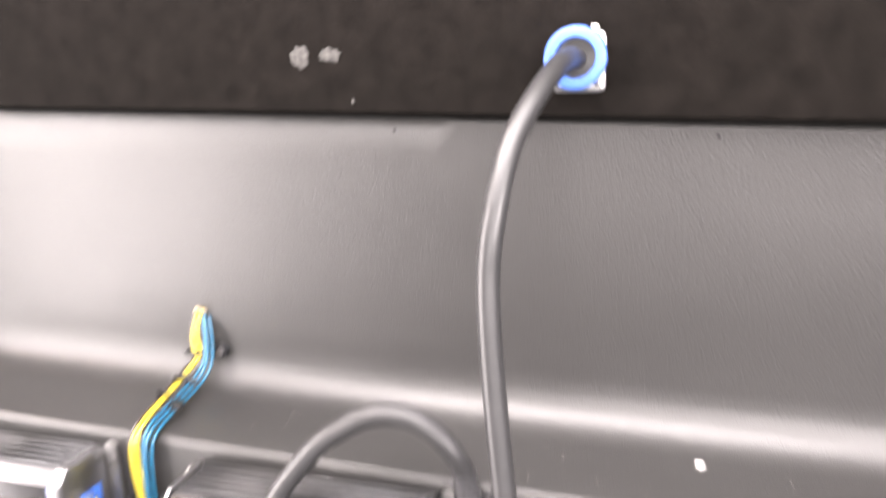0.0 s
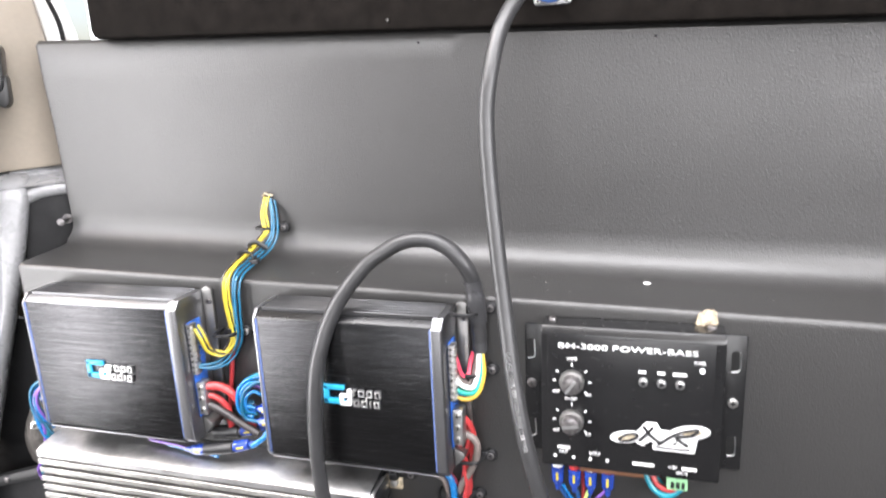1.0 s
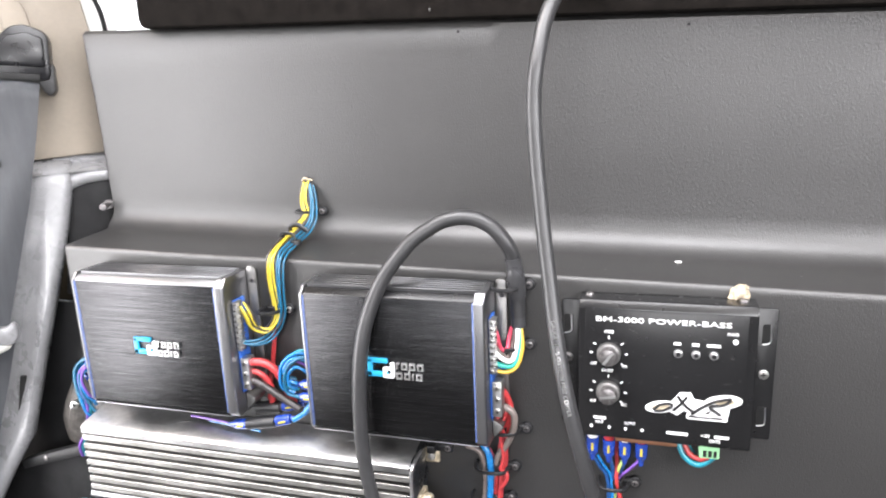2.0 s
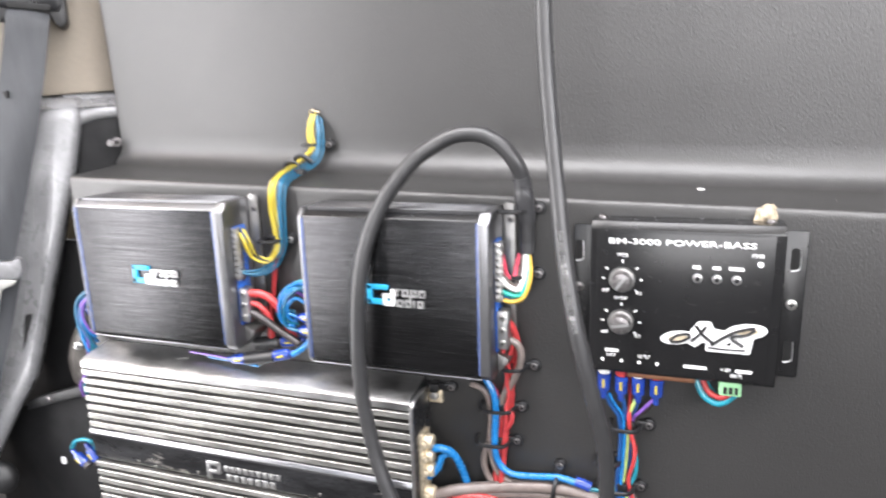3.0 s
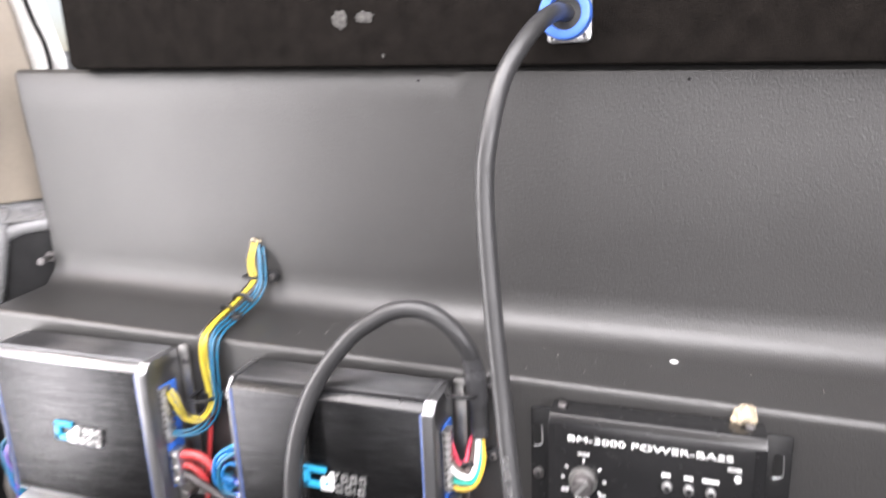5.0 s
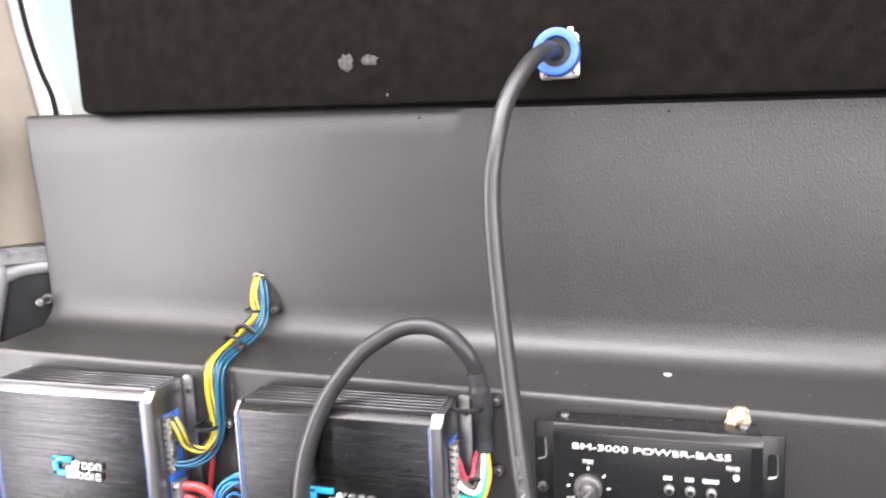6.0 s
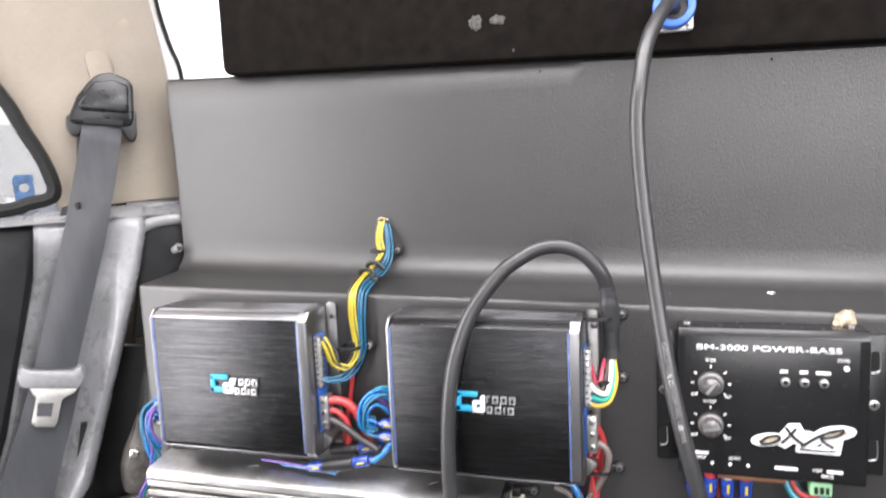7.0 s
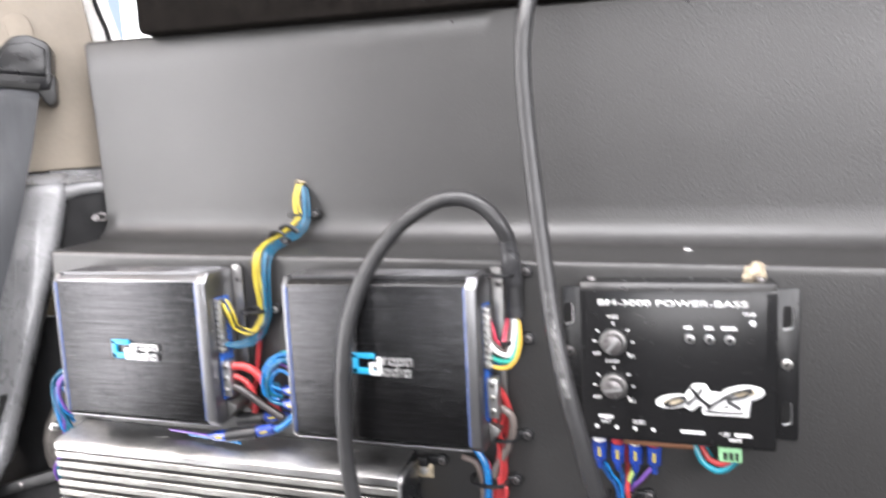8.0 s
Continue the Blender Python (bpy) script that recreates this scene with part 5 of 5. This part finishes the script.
gr2_run = [(1.06, -0.10, 3.75), (1.12, -0.14, 3.66), (1.20, -0.16, 3.63), (1.25, -0.17, 3.65), (1.28, -0.17, 3.68)]
gr3_run = [(1.08, -0.08, 3.74), (1.17, -0.10, 3.62), (1.23, -0.15, 3.66), (1.25, -0.17, 3.68)]
a1r_run = [(-3.36, -0.30, 4.27), (-3.19, -0.24, 4.25), (-3.07, -0.20, 4.14), (-3.00, -0.15, 3.92), (-2.94, -0.12, 3.73)]
a1r2_run = [(-3.38, -0.30, 4.18), (-3.25, -0.25, 4.13), (-3.17, -0.20, 3.99), (-3.19, -0.15, 3.78), (-3.29, -0.10, 3.63)]
a1r3_run = [(-3.13, -0.05, 4.59), (-3.19, -0.05, 4.23), (-3.27, -0.05, 3.86), (-3.30, -0.05, 3.57)]
a1k_run = [(-3.39, -0.30, 4.08), (-3.23, -0.28, 4.02), (-3.06, -0.22, 3.87), (-2.84, -0.20, 3.73)]
bar1_run = [(-4.24, -0.20, 3.50), (-3.90, -0.25, 3.51), (-3.52, -0.32, 3.52)]
bar2_run = [(-2.87, -0.30, 3.64), (-2.75, -0.25, 3.72), (-2.69, -0.20, 3.80), (-2.58, -0.20, 3.88)]
bar3_run = [(-2.78, -0.20, 3.71), (-2.72, -0.15, 3.79), (-2.61, -0.15, 3.89)]
lp1_run = [(-2.85, -0.20, 4.07), (-2.96, -0.22, 4.12), (-2.96, -0.25, 4.25), (-2.87, -0.25, 4.36), (-2.76, -0.22, 4.37), (-2.67, -0.18, 4.28), (-2.65, -0.15, 4.15)]
lp2_run = [(-2.87, -0.20, 3.92), (-3.00, -0.22, 3.96), (-3.01, -0.25, 4.10), (-2.95, -0.26, 4.28), (-2.80, -0.25, 4.39), (-2.70, -0.20, 4.36), (-2.63, -0.15, 4.24)]
lp3_run = [(-2.87, -0.15, 4.02), (-2.93, -0.20, 4.07), (-2.92, -0.22, 4.20), (-2.83, -0.22, 4.29), (-2.75, -0.20, 4.26), (-2.71, -0.15, 4.18)]
cl1_run = [(-5.44, -0.20, 4.10), (-5.59, -0.25, 4.10), (-5.75, -0.25, 3.96), (-5.77, -0.25, 3.75), (-5.75, -0.20, 3.56), (-5.72, -0.15, 3.41)]
cl2_run = [(-5.47, -0.20, 4.00), (-5.52, -0.28, 4.07), (-5.68, -0.28, 3.91), (-5.72, -0.25, 3.69), (-5.72, -0.20, 3.50), (-5.86, -0.15, 3.11), (-6.01, -0.15, 2.87), (-6.05, -0.10, 2.70)]
cl3_run = [(-5.48, -0.20, 3.86), (-5.55, -0.30, 3.99), (-5.64, -0.30, 3.82), (-5.63, -0.25, 3.63), (-5.58, -0.20, 3.55)]
cl4_run = [(-5.54, -0.15, 4.04), (-5.75, -0.20, 4.01), (-5.84, -0.20, 3.80), (-5.82, -0.18, 3.48), (-5.77, -0.15, 3.37)]
lo1_run = [(-6.09, -0.35, 2.11), (-6.00, -0.35, 2.22), (-5.82, -0.35, 2.26), (-5.77, -0.30, 2.17), (-5.87, -0.20, 1.94)]

bundle = thing("speaker_wires", "bundle of yellow and blue speaker wires out of the panel", "wire bundle", (yel_run[-1][0], yel_run[-1][1], yel_run[-1][2]))
wire(bundle, YELLOW_W, 0.0125, yel_run, (-0.034, 0, 0))
wire(bundle, YELLOW_W, 0.0125, yel_run, (0.0, -0.014, -0.008))
wire(bundle, YELLOW_W, 0.0125, yel_run, (0.026, 0.004, 0.03))
wire(bundle, BLUE_W, 0.0125, blu_run, (-0.026, 0, 0.024))
wire(bundle, BLUE_W, 0.0125, blu_run, (0.006, -0.018, 0))
wire(bundle, BLUE_W, 0.0125, blu_run, (0.032, 0.012, -0.02))
# thin black strands added to draw dark lines beside the yellow ones
wire(bundle, BLACK_W, 0.012, yel_run, (-0.066, 0.02, 0.012))
wire(bundle, BLACK_W, 0.011, yel_run, (0.052, 0.02, 0.0))
bundle = thing("signal_wires", "fan of coloured wires from the multicore cable", "wire bundle", (gpink_run[-1][0], gpink_run[-1][1], gpink_run[-1][2]))
wire(bundle, PINK_W, 0.021, gpink_run)
wire(bundle, BLACK_W, 0.021, gblack_run)
wire(bundle, BROWN_W, 0.021, gbrown_run)
wire(bundle, WHITE_W, 0.023, gwhite_run)
wire(bundle, GREEN_W, 0.023, ggreen_run)
wire(bundle, SKY_W, 0.024, gblue_run)
wire(bundle, ORANGE_W, 0.022, gyellow_run)
bundle = thing("power_wires", "thick red and smoky grey power wires tied to the panel", "wire bundle", (pred_run[-1][0], pred_run[-1][1], pred_run[-1][2]))
wire(bundle, RED_W, 0.031, pred_run)
wire(bundle, RED_W, 0.024, pred_run, (-0.055, 0.02, 0.01))
wire(bundle, RED_W, 0.026, pred2_run)
wire(bundle, RED_W, 0.02, predthin_run)
wire(bundle, BROWN_W, 0.036, pbrown_run)
wire(bundle, BROWN_W, 0.03, pgrey_run)
wire(bundle, PINK_W, 0.022, ppink_run)
bundle = thing("remote_wire", "bright blue wire bent along the panel", "wire", (pblue_run[-1][0], pblue_run[-1][1], pblue_run[-1][2]))
wire(bundle, SKY_W, 0.034, pblue_run)
bundle = thing("ground_cables", "pair of thick smoky grey ground cables", "cable", (thick1_run[-1][0], thick1_run[-1][1], thick1_run[-1][2]))
wire(bundle, BROWN_W, 0.06, thick1_run)
wire(bundle, BROWN_W, 0.055, thick2_run)
bundle = thing("terminal_wires", "blue and red wires from the brass terminals", "wire bundle", (t3a_run[-1][0], t3a_run[-1][1], t3a_run[-1][2]))
wire(bundle, SKY_W, 0.04, t3a_run)
wire(bundle, SKY_W, 0.036, t3b_run)
wire(bundle, RED_W, 0.035, tred_run)
bundle = thing("processor_leads", "thin blue and coloured audio leads tied together", "audio leads", (r1_run[-1][0], r1_run[-1][1], r1_run[-1][2]))
wire(bundle, DEEP_BLUE_W, 0.0195, r1_run)
wire(bundle, SKY_W, 0.0135, r1_run, (0.035, -0.01, 0.02))
wire(bundle, DEEP_BLUE_W, 0.0195, r2_run)
wire(bundle, LIME_W, 0.015, r3_run)
wire(bundle, DEEP_BLUE_W, 0.0165, r3_run, (0.03, 0.02, 0))
wire(bundle, PURPLE_W, 0.015, r4_run)
wire(bundle, RED_W, 0.0195, rred_run)
wire(bundle, TEAL_W, 0.022, rteal_run)
wire(bundle, BLACK_W, 0.022, r4_run, (0.03, 0.02, 0))
bundle = thing("remote_leads", "teal and red leads into the green terminal", "wire bundle", (gr1_run[-1][0], gr1_run[-1][1], gr1_run[-1][2]))
wire(bundle, TEAL_W, 0.026, gr1_run)
wire(bundle, RED_W, 0.026, gr2_run)
wire(bundle, TEAL_W, 0.024, gr3_run)
bundle = thing("amplifier_feed", "red and black power wires behind the amplifier", "wire bundle", (a1r_run[-1][0], a1r_run[-1][1], a1r_run[-1][2]))
wire(bundle, RED_W, 0.045, a1r_run)
wire(bundle, RED_W, 0.034, a1r2_run)
wire(bundle, RED_W, 0.026, a1r3_run)
wire(bundle, BLACK_W, 0.04, a1k_run)
bundle = thing("coupler_leads", "purple and bright blue audio leads at the couplers", "audio leads", (bar1_run[-1][0], bar1_run[-1][1], bar1_run[-1][2]))
wire(bundle, PURPLE_W, 0.014, bar1_run)
wire(bundle, SKY_W, 0.013, bar1_run, (0.25, -0.015, -0.03))
wire(bundle, SKY_W, 0.028, bar2_run)
wire(bundle, SKY_W, 0.026, bar3_run)
bundle = thing("looped_leads", "coiled blue audio leads between the amplifiers", "audio leads", (lp1_run[-1][0], lp1_run[-1][1], lp1_run[-1][2]))
wire(bundle, BLUE_W, 0.02, lp1_run)
wire(bundle, SKY_W, 0.018, lp1_run, (0.03, -0.03, -0.03))
wire(bundle, SKY_W, 0.02, lp2_run)
wire(bundle, TEAL_W, 0.018, lp2_run, (0.03, 0.03, 0.02))
wire(bundle, BLUE_W, 0.018, lp2_run, (0.06, -0.02, -0.04))
wire(bundle, PURPLE_W, 0.015, lp3_run)
wire(bundle, BLUE_W, 0.018, lp3_run, (-0.03, 0.02, 0.03))
wire(bundle, SKY_W, 0.018, lp3_run, (0.02, -0.04, -0.05))
bundle = thing("side_leads", "coiled blue audio leads beside the amplifier", "audio leads", (cl1_run[-1][0], cl1_run[-1][1], cl1_run[-1][2]))
wire(bundle, BLUE_W, 0.022, cl1_run)
wire(bundle, PURPLE_W, 0.018, cl2_run)
wire(bundle, TEAL_W, 0.018, cl2_run, (0.03, 0.02, 0))
wire(bundle, SKY_W, 0.02, cl3_run)
wire(bundle, PURPLE_W, 0.015, cl3_run, (0.04, -0.03, 0.05))
wire(bundle, BLUE_W, 0.022, cl4_run)
wire(bundle, SKY_W, 0.018, cl4_run, (0.05, -0.02, -0.06))
wire(bundle, SKY_W, 0.02, cl1_run, (0.05, 0.03, 0.04))
wire(bundle, BLUE_W, 0.02, cl1_run, (0.09, -0.03, -0.02))
bundle = thing("lower_leads", "looped blue audio lead beside the finned amplifier", "audio leads", (lo1_run[-1][0], lo1_run[-1][1], lo1_run[-1][2]))
wire(bundle, TEAL_W, 0.024, lo1_run)
